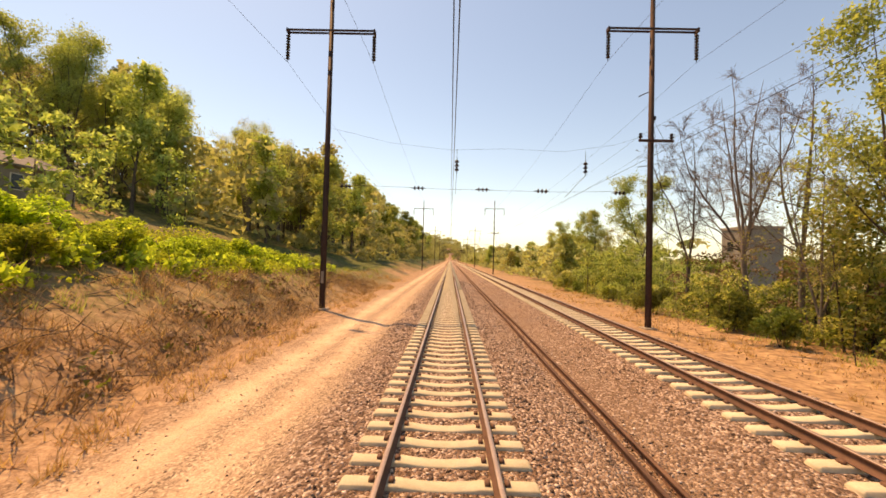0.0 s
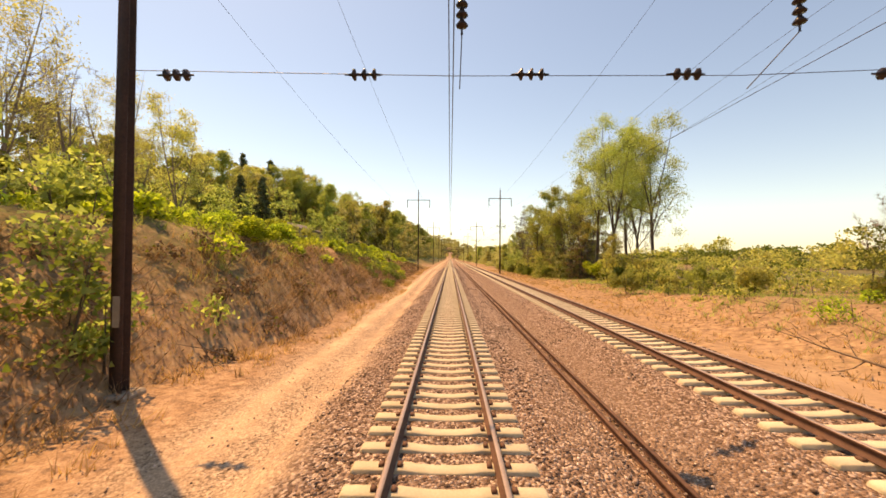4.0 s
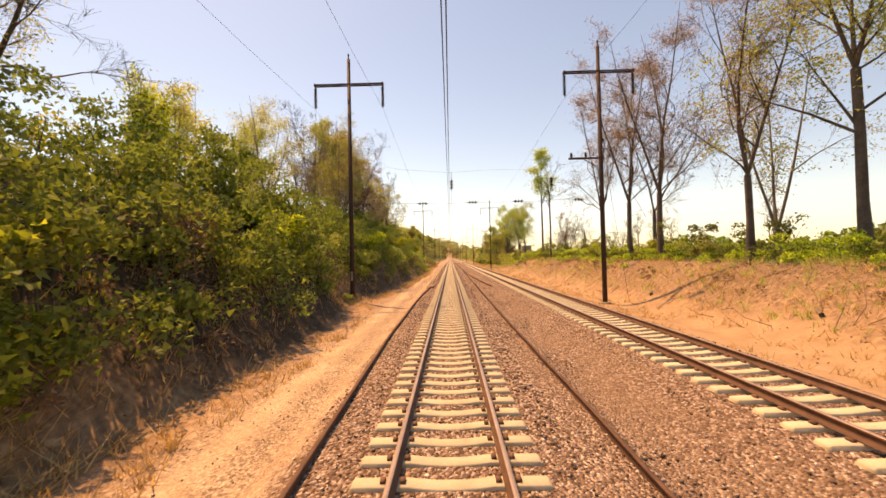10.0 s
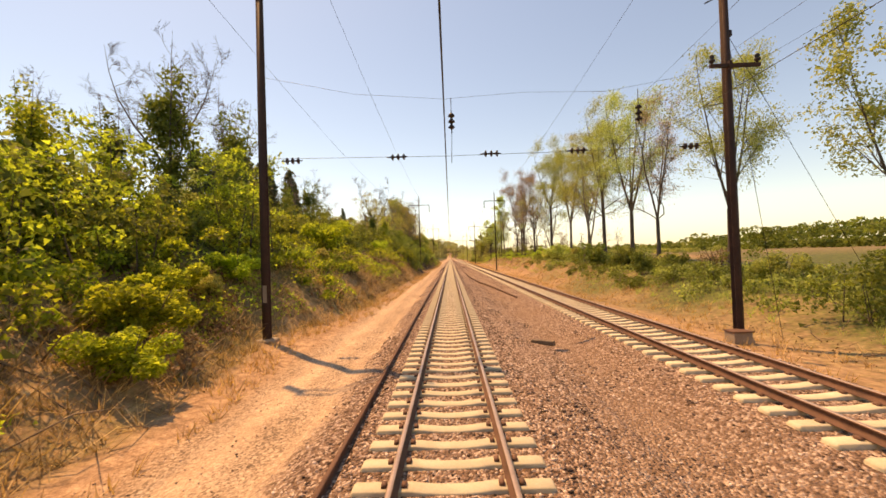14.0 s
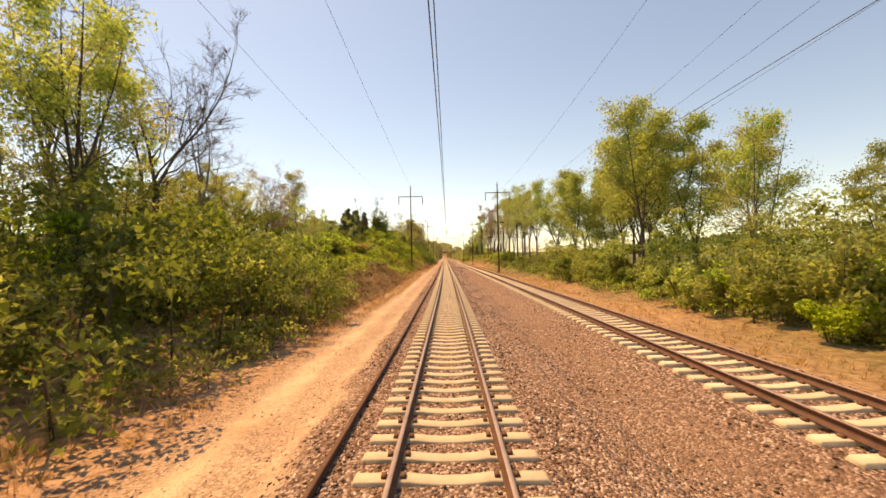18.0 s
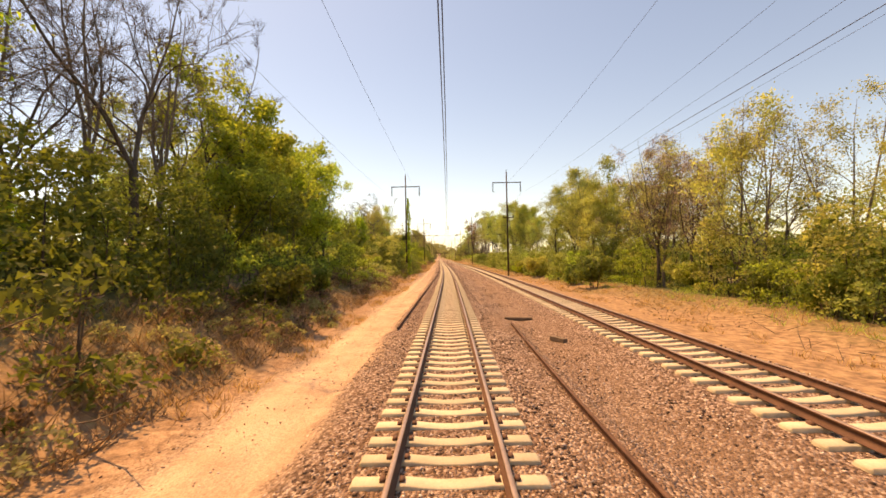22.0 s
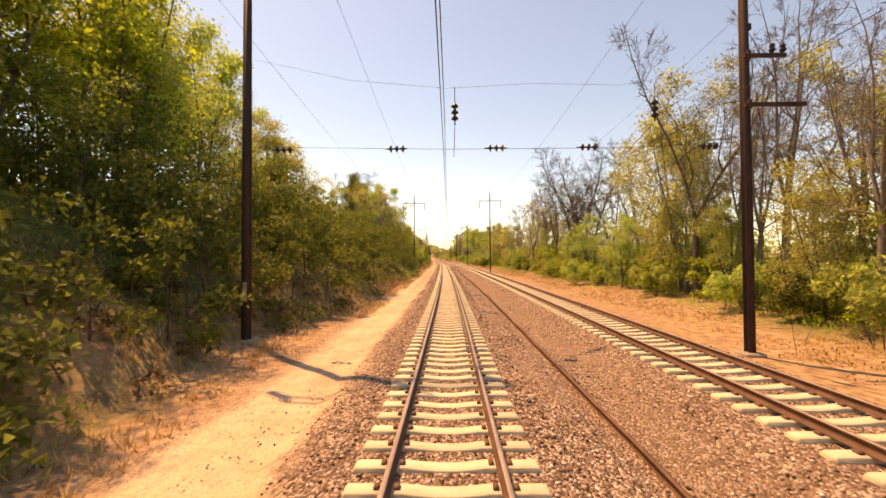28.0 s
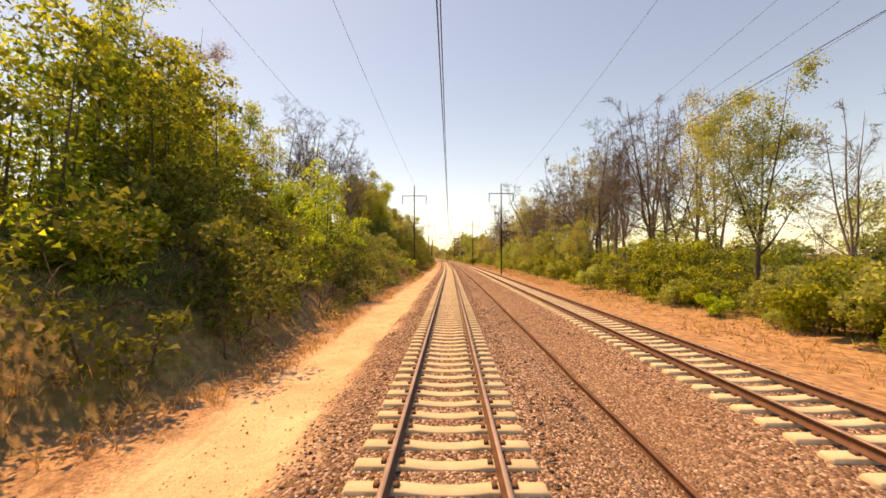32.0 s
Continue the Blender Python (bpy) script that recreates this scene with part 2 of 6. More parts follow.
# deep green foliage; its dark tone also stands for shade inside the thickets
LEAF_DEEP = leaf_material("deep_green_and_shade_leaves", (0.085, 0.115, 0.032), (0.21, 0.265, 0.07), 0.5)
LEAF_MAPLE = leaf_material("full_maple_leaves", (0.19, 0.27, 0.06), (0.40, 0.50, 0.12), 0.66)
LEAF_GOLD = leaf_material("golden_young_leaves", (0.27, 0.28, 0.11), (0.48, 0.475, 0.20), 0.68)
LEAF_DUSTY = leaf_material("pale_olive_leaves", (0.24, 0.25, 0.13), (0.42, 0.42, 0.24), 0.6)
LEAF_VINE = leaf_material("bright_vine_leaves", (0.13, 0.19, 0.032), (0.46, 0.555, 0.10), 0.70)
LEAF_BUD = leaf_material("reddish_buds", (0.26, 0.18, 0.14), (0.46, 0.34, 0.27), 0.35)
LEAF_BROWN = leaf_material("brown_litter", (0.10, 0.07, 0.04), (0.34, 0.245, 0.14), 0.2)
NEEDLES = leaf_material("dark_needles", (0.05, 0.068, 0.04), (0.14, 0.17, 0.09), 0.35)
BRAMBLE = leaf_material("dead_bramble_stems", (0.12, 0.08, 0.045), (0.48, 0.34, 0.19), 0.25)
STRAW = leaf_material("dry_grass_blades", (0.30, 0.20, 0.10), (0.70, 0.52, 0.28), 0.35)


def stone_material():
    m, nt, b = material("ballast_stones", 0.9)
    island = nt.nodes.new("ShaderNodeNewGeometry").outputs["Random Per Island"]
    col = ramp_of(nt, island, [(0.0, (0.05, 0.034, 0.026)), (0.35, (0.18, 0.12, 0.092)), (0.65, (0.42, 0.293, 0.225)), (1.0, (0.90, 0.725, 0.60))])
    nt.links.new(mix_of(nt, 0.35, col, ramp_of(nt, noise_of(nt, 25.0, 4, coords_of(nt)), [(0.3, (0.3, 0.28, 0.26)), (0.7, (1.3, 1.3, 1.3))]), "MULTIPLY"), b.inputs["Base Color"])
    return m


STONE = stone_material()
WALLING = surface("weathered_siding", (0.20, 0.18, 0.155), (0.32, 0.29, 0.25), 0.8, 0.8)
PALE_WALL = surface("pale_render_wall", (0.60, 0.57, 0.52), (0.78, 0.75, 0.70), 0.4, 0.8)
GREY_ROOF = surface("grey_shingle_roof", (0.13, 0.12, 0.115), (0.24, 0.22, 0.21), 1.0, 0.9)
WINDOW_GLASS = surface("dark_window_glass", (0.02, 0.024, 0.03), (0.04, 0.045, 0.05), 0.5, 0.08)

# ---- mesh helpers ----
rng = np.random.default_rng(7)


def fast_mesh(name, verts, faces, mats=(), smooth=False, index=None):
    """A mesh from arrays: verts (n, 3) and faces (m, k), all of one corner count."""
    verts, faces = np.asarray(verts, np.float32), np.asarray(faces, np.int32)
    me = bpy.data.meshes.new(name)
    k = faces.shape[1]
    me.vertices.add(len(verts))
    me.vertices.foreach_set("co", verts.ravel())
    me.loops.add(faces.size)
    me.loops.foreach_set("vertex_index", faces.ravel())
    me.polygons.add(len(faces))
    me.polygons.foreach_set("loop_start", np.arange(0, faces.size, k, dtype=np.int32))
    if smooth:
        me.polygons.foreach_set("use_smooth", np.ones(len(faces), bool))
    for m in mats:
        me.materials.append(m)
    if index is not None:
        me.polygons.foreach_set("material_index", np.asarray(index, np.int32))
    me.update(calc_edges=True)
    return me


def part(name, bm, mat, parent=None, label="", smooth=False):
    """Links a bmesh, or (verts, faces), as one mesh object under a thing."""
    if isinstance(bm, tuple):
        me = fast_mesh(name, bm[0], bm[1], (mat,), smooth)
    elif isinstance(bm, bmesh.types.BMesh):
        me = bpy.data.meshes.new(name)
        bm.to_mesh(me)
        bm.free()
        me.materials.append(mat)
        if smooth:
            me.polygons.foreach_set("use_smooth", np.ones(len(me.polygons), bool))
    else:
        me = bm
    ob = new(name, me)
    ob.parent = parent
    if label:
        ob["label"] = label
    return ob


def box(bm, x0, x1, y0, y1, z0, z1, bevel=0.0):
    m = Matrix.Translation(((x0 + x1) / 2, (y0 + y1) / 2, (z0 + z1) / 2)) @ Matrix.Diagonal((x1 - x0, y1 - y0, z1 - z0, 1))
    g = bmesh.ops.create_cube(bm, size=1, matrix=m)
    if bevel:
        edges = {e for v in g["verts"] for e in v.link_edges}
        bmesh.ops.bevel(bm, geom=list(edges), offset=bevel, segments=1, affect="EDGES")
    return bm


def lathe(profile, sides=10):
    """A turned shape about z from (radius, height) pairs."""
    v, f = [], []
    for r, z in profile:
        v += [(r * math.cos(2 * math.pi * i / sides), r * math.sin(2 * math.pi * i / sides), z) for i in range(sides)]
    for j in range(len(profile) - 1):
        for i in range(sides):
            k = (i + 1) % sides
            f.append((j * sides + i, j * sides + k, (j + 1) * sides + k, (j + 1) * sides + i))
    return np.array(v), np.array(f)


def tubes(p0, p1, r0, r1, sides=4):
    """Tapered tubes between arrays of points."""
    p0, p1 = np.asarray(p0, float), np.asarray(p1, float)
    r0, r1 = np.asarray(r0, float).reshape(-1, 1), np.asarray(r1, float).reshape(-1, 1)
    d = p1 - p0
    d /= np.linalg.norm(d, axis=1, keepdims=True) + 1e-9
    ref = np.where(np.abs(d[:, 2:3]) > 0.9, np.array([[1.0, 0, 0]]), np.array([[0, 0, 1.0]]))
    a = np.cross(d, ref)
    a /= np.linalg.norm(a, axis=1, keepdims=True) + 1e-9
    b = np.cross(d, a)
    n = len(p0)
    rings = []
    for i in range(sides):
        w = 2 * math.pi * i / sides
        o = a * math.cos(w) + b * math.sin(w)
        rings.append((p0 + o * r0, p1 + o * r1))
    v = np.stack([r[0] for r in rings] + [r[1] for r in rings], axis=1).reshape(-1, 3)
    base = np.arange(n)[:, None] * 2 * sides
    f = [np.concatenate([base + i, base + (i + 1) % sides, base + sides + (i + 1) % sides, base + sides + i], axis=1) for i in range(sides)]
    return v, np.concatenate(f)


def join_arrays(*pieces):
    v, f, n = [], [], 0
    for pv, pf in pieces:
        v.append(pv)
        f.append(np.asarray(pf) + n)
        n += len(pv)
    return np.concatenate(v), np.concatenate(f)


def path_tube(points, radius, sides=4):
    """One tube through all the points."""
    p = np.array(points, float)
    d = np.gradient(p, axis=0)
    d /= np.linalg.norm(d, axis=1, keepdims=True)
    a = np.cross(d, (1.0, 0, 0) if np.abs(d[:, 2]).max() > 0.9 else (0, 0, 1.0))
    a /= np.linalg.norm(a, axis=1, keepdims=True)
    b = np.cross(d, a)
    w = 2 * math.pi * np.arange(sides) / sides
    v = p[:, None] + radius * (a[:, None] * np.cos(w)[None, :, None] + b[:, None] * np.sin(w)[None, :, None])
    idx = np.arange(len(p) * sides).reshape(len(p), sides)
    f = np.stack([idx[:-1], np.roll(idx[:-1], -1, 1), np.roll(idx[1:], -1, 1), idx[1:]], -1).reshape(-1, 4)
    return v.reshape(-1, 3), f


def sweep(points, shape, closed=True):
    """Sweeps an outline of (across, up) along points (n, 3) that run level."""
    p, shape = np.array(points, float), np.array(shape, float)
    d = np.gradient(p, axis=0)
    side = np.stack([d[:, 1], -d[:, 0], 0 * d[:, 0]], axis=1)
    side /= np.linalg.norm(side, axis=1, keepdims=True)
    v = p[:, None, :] + side[:, None, :] * shape[None, :, :1] + np.array([0, 0, 1.0]) * shape[None, :, 1:]
    n, k = len(p), len(shape)
    idx = np.arange(n * k).reshape(n, k)
    f = []
    for j in range(k if closed else k - 1):
        q = (j + 1) % k
        f.append(np.stack([idx[:-1, j], idx[1:, j], idx[1:, q], idx[:-1, q]], axis=1))
    return v.reshape(-1, 3), np.concatenate(f)


def value_noise(x, y, seed=0):
    """Smooth noise of arrays, 0 to 1."""
    xi, yi = np.floor(x), np.floor(y)
    fx, fy = x - xi, y - yi
    fx, fy = fx * fx * (3 - 2 * fx), fy * fy * (3 - 2 * fy)

    def grain(a, b):
        h = np.sin(a * 127.1 + b * 311.7 + seed * 74.7) * 43758.5453
        return h - np.floor(h)
    return (grain(xi, yi) * (1 - fx) + grain(xi + 1, yi) * fx) * (1 - fy) + (grain(xi, yi + 1) * (1 - fx) + grain(xi + 1, yi + 1) * fx) * fy


# ---- ground ----
# along the line: s, left toe, left rise, left width, left further grade, green of the left bank
LEFT_BANK = [
    (-900, 8.6, 4.0, 7.0, 0.05, 0.5), (-590, 8.6, 4.4, 7.0, 0.05, 0.6), (-545, 8.8, 4.6, 7.0, 0.06, 0.5), (-505, 8.6, 5.0, 7.0, 0.05, 0.4),
    (-450, 8.6, 4.0, 6.5, 0.05, 0.3), (-405, 8.8, 3.2, 7.0, 0.05, 0.2), (-370, 8.8, 2.6, 7.0, 0.05, 0.0), (-340, 8.8, 2.4, 6.5, 0.04, 0.2),
    (-290, 8.6, 3.0, 7.0, 0.06, 0.35), (-255, 8.6, 3.4, 7.0, 0.06, 0.35), (-215, 8.6, 4.8, 7.0, 0.08, 0.15), (-180, 8.4, 5.4, 7.0, 0.08, 0.0),
    (-160, 8.4, 5.6, 6.5, 0.06, 1.0), (-94, 8.4, 5.6, 6.0, 0.08, 1.1), (-80, 8.4, 5.4, 6.0, 0.08, 0.05), (-60, 8.4, 4.6, 6.0, 0.10, 0.0), (-25, 8.4, 3.4, 5.2, 0.12, -0.2),
    (15, 8.6, 2.6, 6.0, 0.22, -0.2), (60, 8.6, 1.8, 9.0, 0.30, 0.2), (150, 9.0, 2.5, 9.0, 0.28, 0.5), (900, 9.0, 2.5, 9.0, 0.12, 0.5),
]
# s, right toe, right rise, right width, green of the right bank
RIGHT_BANK = [
    (-900, 15.0, 0.3, 5.0, 0.1), (-560, 15.0, 0.3, 5.0, 0.1), (-450, 16.0, 0.4, 5.0, 0.0), (-400, 15.0, 0.4, 5.0, 0.0), (-330, 13.6, 0.4, 5.0, 0.1),
    (-270, 13.2, 0.6, 5.0, 0.3), (-235, 13.0, 1.0, 6.0, 0.5), (-205, 12.6, 2.0, 6.0, 0.3), (-190, 12.5, 2.6, 6.0, -0.1), (-170, 12.4, 3.0, 6.0, -0.4), (-90, 12.4, 3.2, 6.5, -0.35),
    (-60, 13.0, 2.2, 7.0, -0.3), (-30, 14.0, 0.6, 6.0, -0.4), (20, 14.0, 0.0, 5.0, -0.2), (900, 14.0, 0.3, 5.0, 0.3),
]


def bank(table, s, i):
    return np.interp(s, [r[0] for r in table], [r[i] for r in table])


def smooth_step(x):
    x = np.clip(x, 0, 1)
    return x * x * (3 - 2 * x)


POLE_S = [24.2, -62.5, -148.7, -235.8, -321.2, -407.3, -493.0, -579.2, -665.0]


def left_toe(s):
    """The foot of the left bank: it bulges towards the track and steps back round each pole."""
    s = np.asarray(s, float)
    notch = sum(np.exp(-((s - p) / 6.0) ** 2) for p in POLE_S)
    near = np.interp(s, (-30, 15), (1.0, 0.1))
    return bank(LEFT_BANK, s, 1) - 0.9 - near * (1 - np.clip(notch, 0, 1)) * (1.35 + 1.0 * (value_noise(s * 0.09, 0 * s + 3.5, 4) - 0.5))


def drawn_in(s, u):
    """Offsets on the left bank, counted from a straight foot, follow the real foot."""
    return np.where(u < 0, u + (8.6 - left_toe(s)) * np.clip((26 + u) / 14, 0, 1), u)


def road_middle(s):
    return np.interp(s, (-60, -30, 5, 40), (-3.65, -3.75, -4.25, -4.4))


def ground_z(s, u):
    s, u = np.asarray(s, float), np.asarray(u, float)
    z = np.interp(u, (-7.0, -5.4, -4.4, -3.7, -3.0, -2.2, -1.6, 1.6, 2.4, 3.4, 4.4, 5.0, 8.0, 8.7, 10.0, 12.5),
                  (-0.30, -0.40, -0.42, -0.36, -0.40, -0.13, -0.06, -0.06, -0.14, -0.26, -0.12, 0.08, 0.08, -0.1, -0.70, -0.92))
    a = -u
    toe, rise, wide = left_toe(s), bank(LEFT_BANK, s, 2), bank(LEFT_BANK, s, 3)
    lump = value_noise(s * 0.22, u * 0.3, 1) - 0.5 + 0.5 * (value_noise(s * 0.7, u * 0.8, 2) - 0.5)
    z = z + np.where(a > toe, rise * (1 - (1 - np.clip((a - toe) / wide, 0, 1)) ** 1.6) + bank(LEFT_BANK, s, 4) * np.clip(a - toe - wide, 0, 90)
                     + lump * 0.9 * np.clip((a - toe) / 3, 0, 1), 0)
    toe, rise, wide = bank(RIGHT_BANK, s, 1), bank(RIGHT_BANK, s, 2), bank(RIGHT_BANK, s, 3)
    z = z + np.where(u > toe, rise * smooth_step((u - toe) / wide) + lump * 0.15 * np.clip((u - toe) / 3, 0, 1), 0)
    hill = smooth_step((s - 640) / 170) * (31 - 17 * smooth_step((u + 10) / 60))
    return z + hill + 0.05 * (value_noise(s * 0.5, u * 1.3, 5) - 0.5) * ((np.abs(u) > 1.9) & ((u < 4.7) | (u > 8.3)))


def strip(name, rows_s, rows_u):
    ss, uu = np.meshgrid(rows_s, rows_u, indexing="ij")
    zz = ground_z(ss, uu)
    x, y, z = at_xyz(ss, uu, zz)
    n, k = ss.shape
    idx = np.arange(n * k).reshape(n, k)
    f = np.stack([idx[:-1, :-1], idx[:-1, 1:], idx[1:, 1:], idx[1:, :-1]], axis=-1).reshape(-1, 4)
    me = fast_mesh(name, np.stack([x, y, z], -1).reshape(-1, 3), f, (GROUND,), True)
    uv = me.uv_layers.new(name="line")
    uv.data.foreach_set("uv", np.stack([uu, ss], -1).reshape(-1, 2)[f.ravel()].astype(np.float32).ravel())
    green = np.where(uu < 0, bank(LEFT_BANK, ss, 5), bank(RIGHT_BANK, ss, 4))
    away = np.where(uu < 0, -uu - left_toe(ss), uu - bank(RIGHT_BANK, ss, 1))
    dry = np.interp(ss, (-185, -172, -60, -40), (0, 1, 1, 0)) * (uu > 0)
    fan = dry * np.clip(0.7 + 3.6 * value_noise(ss * 0.16, 0 * ss + 2.5, 17) - away, -2, 1.2) - 2 * (1 - dry)
    mould = dry * smooth_step((away - 1.5) / 1.5)
    # first value: the stretch where bank shade is painted into the soil colour
    for key, value in (("shade_soil", np.interp(ss, (-184, -174, -104, -94), (0, 1, 1, 0)) * np.clip((50 - np.abs(uu)) / 15, 0, 1)), ("road", uu - road_middle(ss)), ("foot", np.where(uu < 0, away, -10.0)),
                       ("fan", fan), ("mould", mould)):
        me.attributes.new(key, "FLOAT", "POINT").data.foreach_set("value", value.astype(np.float32).ravel())
    near_by = np.abs(uu) < 44
    patch = np.where(near_by, value_noise(ss * 0.16, uu * 0.22, 9), value_noise(ss * 0.006, uu * 0.009, 9)) - 0.5
    cover = green + np.clip(away / 7, -0.6, 1) * 0.75 + patch * 0.9
    at_ = me.attributes.new("cover", "FLOAT", "POINT")
    at_.data.foreach_set("value", np.clip(cover, 0, 1).astype(np.float32).ravel())
    sandy = me.attributes.new("sand", "FLOAT", "POINT")
    sand_s = (-600, -545, -530, -521, -511, -472, -456, -432, -420, -400, -372, -340, -300, -250, -180, -60, -20, 10)
    bed = np.interp(ss, sand_s, (1.0, 1.0, 0.95, 0.45, 0.95, 0.8, 0.3, 0.15, 0.3, 0.8, 0.8, 0.45, 0.3, 0.2, 0.15, 0.1, 0.0, 0.0))
    sandy.data.foreach_set("value", bed.astype(np.float32).ravel())
    worn = me.attributes.new("pale", "FLOAT", "POINT")
    worn.data.foreach_set("value", np.interp(ss, sand_s, (1, 1, 0.85, 0.85, 0.95, 0.95, 0.85, 0.95, 0.95, 0.95, 0.95, 0.9, 0.75, 0.55, 0.6, 0.65, 1, 1)).astype(np.float32).ravel())
    return tagged(new(name, me), "dry verges and green banks beside ballast and dirt track", "ground", kind="structure")


far_s = np.concatenate([np.linspace(-1500, -660, 22)[:-1], np.arange(-660, 140, 1.6), np.linspace(140, 400, 80)[1:], np.geomspace(410, 3900, 40)])
far_u = np.concatenate([-np.geomspace(2500, 45, 16), np.arange(-42, -22, 2.0), np.arange(-21, -9, 0.8), np.arange(-8.6, 13, 0.4), np.arange(13.2, 26, 0.8),
                        np.arange(27, 46, 2.0), np.geomspace(50, 2500, 16)])
strip("ground", far_s, far_u)

# ---- tracks ----
RAIL_SHAPE = [(-0.07, 0.0), (0.07, 0.0), (0.07, 0.012), (0.012, 0.035), (0.012, 0.125), (0.036, 0.14), (0.036, 0.168), (0.026, 0.177),
              (-0.026, 0.177), (-0.036, 0.168), (-0.036, 0.14), (-0.012, 0.125), (-0.012, 0.035), (-0.07, 0.012)]
SLEEPER_GAP = 0.61


def rail_mesh(name, s0, s1, u_of, z_of, mats, step=4.0):
    s = np.arange(s0, s1 + step, step)
    p = np.stack(at_xyz(s, u_of(s), z_of(s)), axis=1)
    v, f = sweep(p, RAIL_SHAPE)
    k = len(RAIL_SHAPE)
    per = len(s) - 1
    index = np.zeros(len(f), int)
    for j in (6, 7, 8):
        index[j * per:(j + 1) * per] = 1
    return fast_mesh(name, v, f, mats, False, index)


def sleeper_mesh():
    """A concrete sleeper: raised rail seats, a dipped middle, sloping sides."""
    xs = [-1.30, -1.26, -1.0, -0.55, -0.38, -0.15, 0.15, 0.38, 0.55, 1.0, 1.26, 1.30]
    top = [-0.03, 0.0, 0.0, 0.0, -0.022, -0.04, -0.04, -0.022, 0.0, 0.0, 0.0, -0.03]
    v, f = [], []
    for x, z in zip(xs, top):
        v += [(x, -0.145, -0.20), (x, -0.125, z - 0.015), (x, -0.11, z), (x, 0.11, z), (x, 0.125, z - 0.015), (x, 0.145, -0.20)]
    for i in range(len(xs) - 1):
        for j in range(5):
            f.append((i * 6 + j, i * 6 + j + 1, i * 6 + j + 7, i * 6 + j + 6))
    n = len(v)
    f += [(0, 5, 4, 1), (1, 4, 3, 2), (n - 6, n - 5, n - 2, n - 1), (n - 5, n - 4, n - 3, n - 2)]
    return np.array(v), np.array(f)[:, ::-1]


def laid(piece, s, u, z):
    """Copies of (verts, faces) laid at arrays of s, u, z across the track."""
    pv, pf = piece
    x, y, zz = at_xyz(s, u, z)
    a = heading(s)
    vx = x[:, None] + pv[None, :, 0] * np.cos(a)[:, None] + pv[None, :, 1] * np.sin(a)[:, None]
    vy = y[:, None] - pv[None, :, 0] * np.sin(a)[:, None] + pv[None, :, 1] * np.cos(a)[:, None]
    vz = zz[:, None] + pv[None, :, 2]
    v = np.stack([vx, vy, vz], -1).reshape(-1, 3)
    f = (np.asarray(pf)[None] + (np.arange(len(s)) * len(pv))[:, None, None]).reshape(-1, pf.shape[1])
    return v, f


def cube_arrays(x0, x1, y0, y1, z0, z1):
    v = np.array([(x, y, z) for x in (x0, x1) for y in (y0, y1) for z in (z0, z1)], float)
    f = np.array([(0, 1, 3, 2), (4, 6, 7, 5), (0, 4, 5, 1), (2, 3, 7, 6), (0, 2, 6, 4), (1, 5, 7, 3)])
    return v, f


SLEEPER = sleeper_mesh()
SECOND_U, SECOND_Z = 6.6, 0.16


def track(name, u, z, label):
    me = rail_mesh(name, -720, 680, lambda s: u - 0.7525 + 0 * s, lambda s: z + 0.012 + 0 * s, (RUST, RAILHEAD))
    base = tagged(new(name, None), label, "railway track", kind="structure")
    part("rail", me, None, base, "worn steel rail with rusty sides")
    part("rail", rail_mesh(name, -720, 680, lambda s: u + 0.7525 + 0 * s, lambda s: z + 0.012 + 0 * s, (RUST, RAILHEAD)), None, base,
         "worn steel rail with rusty sides")
    return base


track_main = track("track_main", 0.0, 0.0, "straight railway track on cream concrete sleepers")
track_second = track("track_second", SECOND_U, SECOND_Z, "second railway track on concrete sleepers in ballast")

# ---- loose rails on the ballast ----
def loose_rail(keys, label):
    ks, ku = [k[0] for k in keys], [k[1] for k in keys]
    uf = lambda s: np.interp(s, ks, ku) + 0.05 * np.sin(s * 0.09)
    me = rail_mesh("loose_rail", ks[0], ks[-1], uf, lambda s: ground_z(s, uf(s)) - 0.03, (OLDRAIL, OLDRAIL), 2.0)
    tagged(new("loose_rail", me), label, "rail", "old rails beside the track")


SPARE = "rusty spare rail lying on the ballast between tracks"
loose_rail([(-138.5, 4.2), (-128, 3.7), (-114, 3.3), (-100, 3.1), (-60, 3.25), (500, 3.35)], SPARE)
loose_rail([(-224.3, 4.6), (-215, 4.2), (-205, 3.5), (-195, 2.9), (-180, 2.7), (-160, 2.68), (-128, 2.72), (-100, 2.85), (-60, 2.95), (500, 2.9)], SPARE)
loose_rail([(-700, 3.3), (-590, 3.25), (-550, 3.2), (-500, 3.05), (-440, 2.95), (-411, 2.8), (-391, 2.55), (-381, 2.75)], SPARE)
loose_rail([(-381, -2.2), (-346, -1.95), (-310, -1.72), (-234, -1.68), (-196, -1.62), (-180, -1.95), (-165, -2.3), (-150, -2.3), (-140, -2.0)],
           "long rusty spare rail lying beside the sleepers")

# ---- catenary poles ----
AHEAD = [24.2 + 86.3 * i for i in range(1, 8)]
LEFT_U, RIGHT_U = -7.45, 11.7
POLE_OFF = {-235.8: (-0.05, -0.2), -321.2: (-0.15, -0.2), -407.3: (-0.1, -0.5), -493.0: (-0.25, -0.4)}


def insulator_string(length=1.75, discs=9):
    prof = [(0.02, 0.0), (0.02, -0.08)]
    gap = (length - 0.2) / discs
    for i in range(discs):
        z = -0.1 - i * gap
        prof += [(0.05, z), (0.135, z - gap * 0.45), (0.13, z - gap * 0.6), (0.04, z - gap * 0.62)]
    prof += [(0.02, -length + 0.08), (0.03, -length)]
    return lathe(prof, 8)


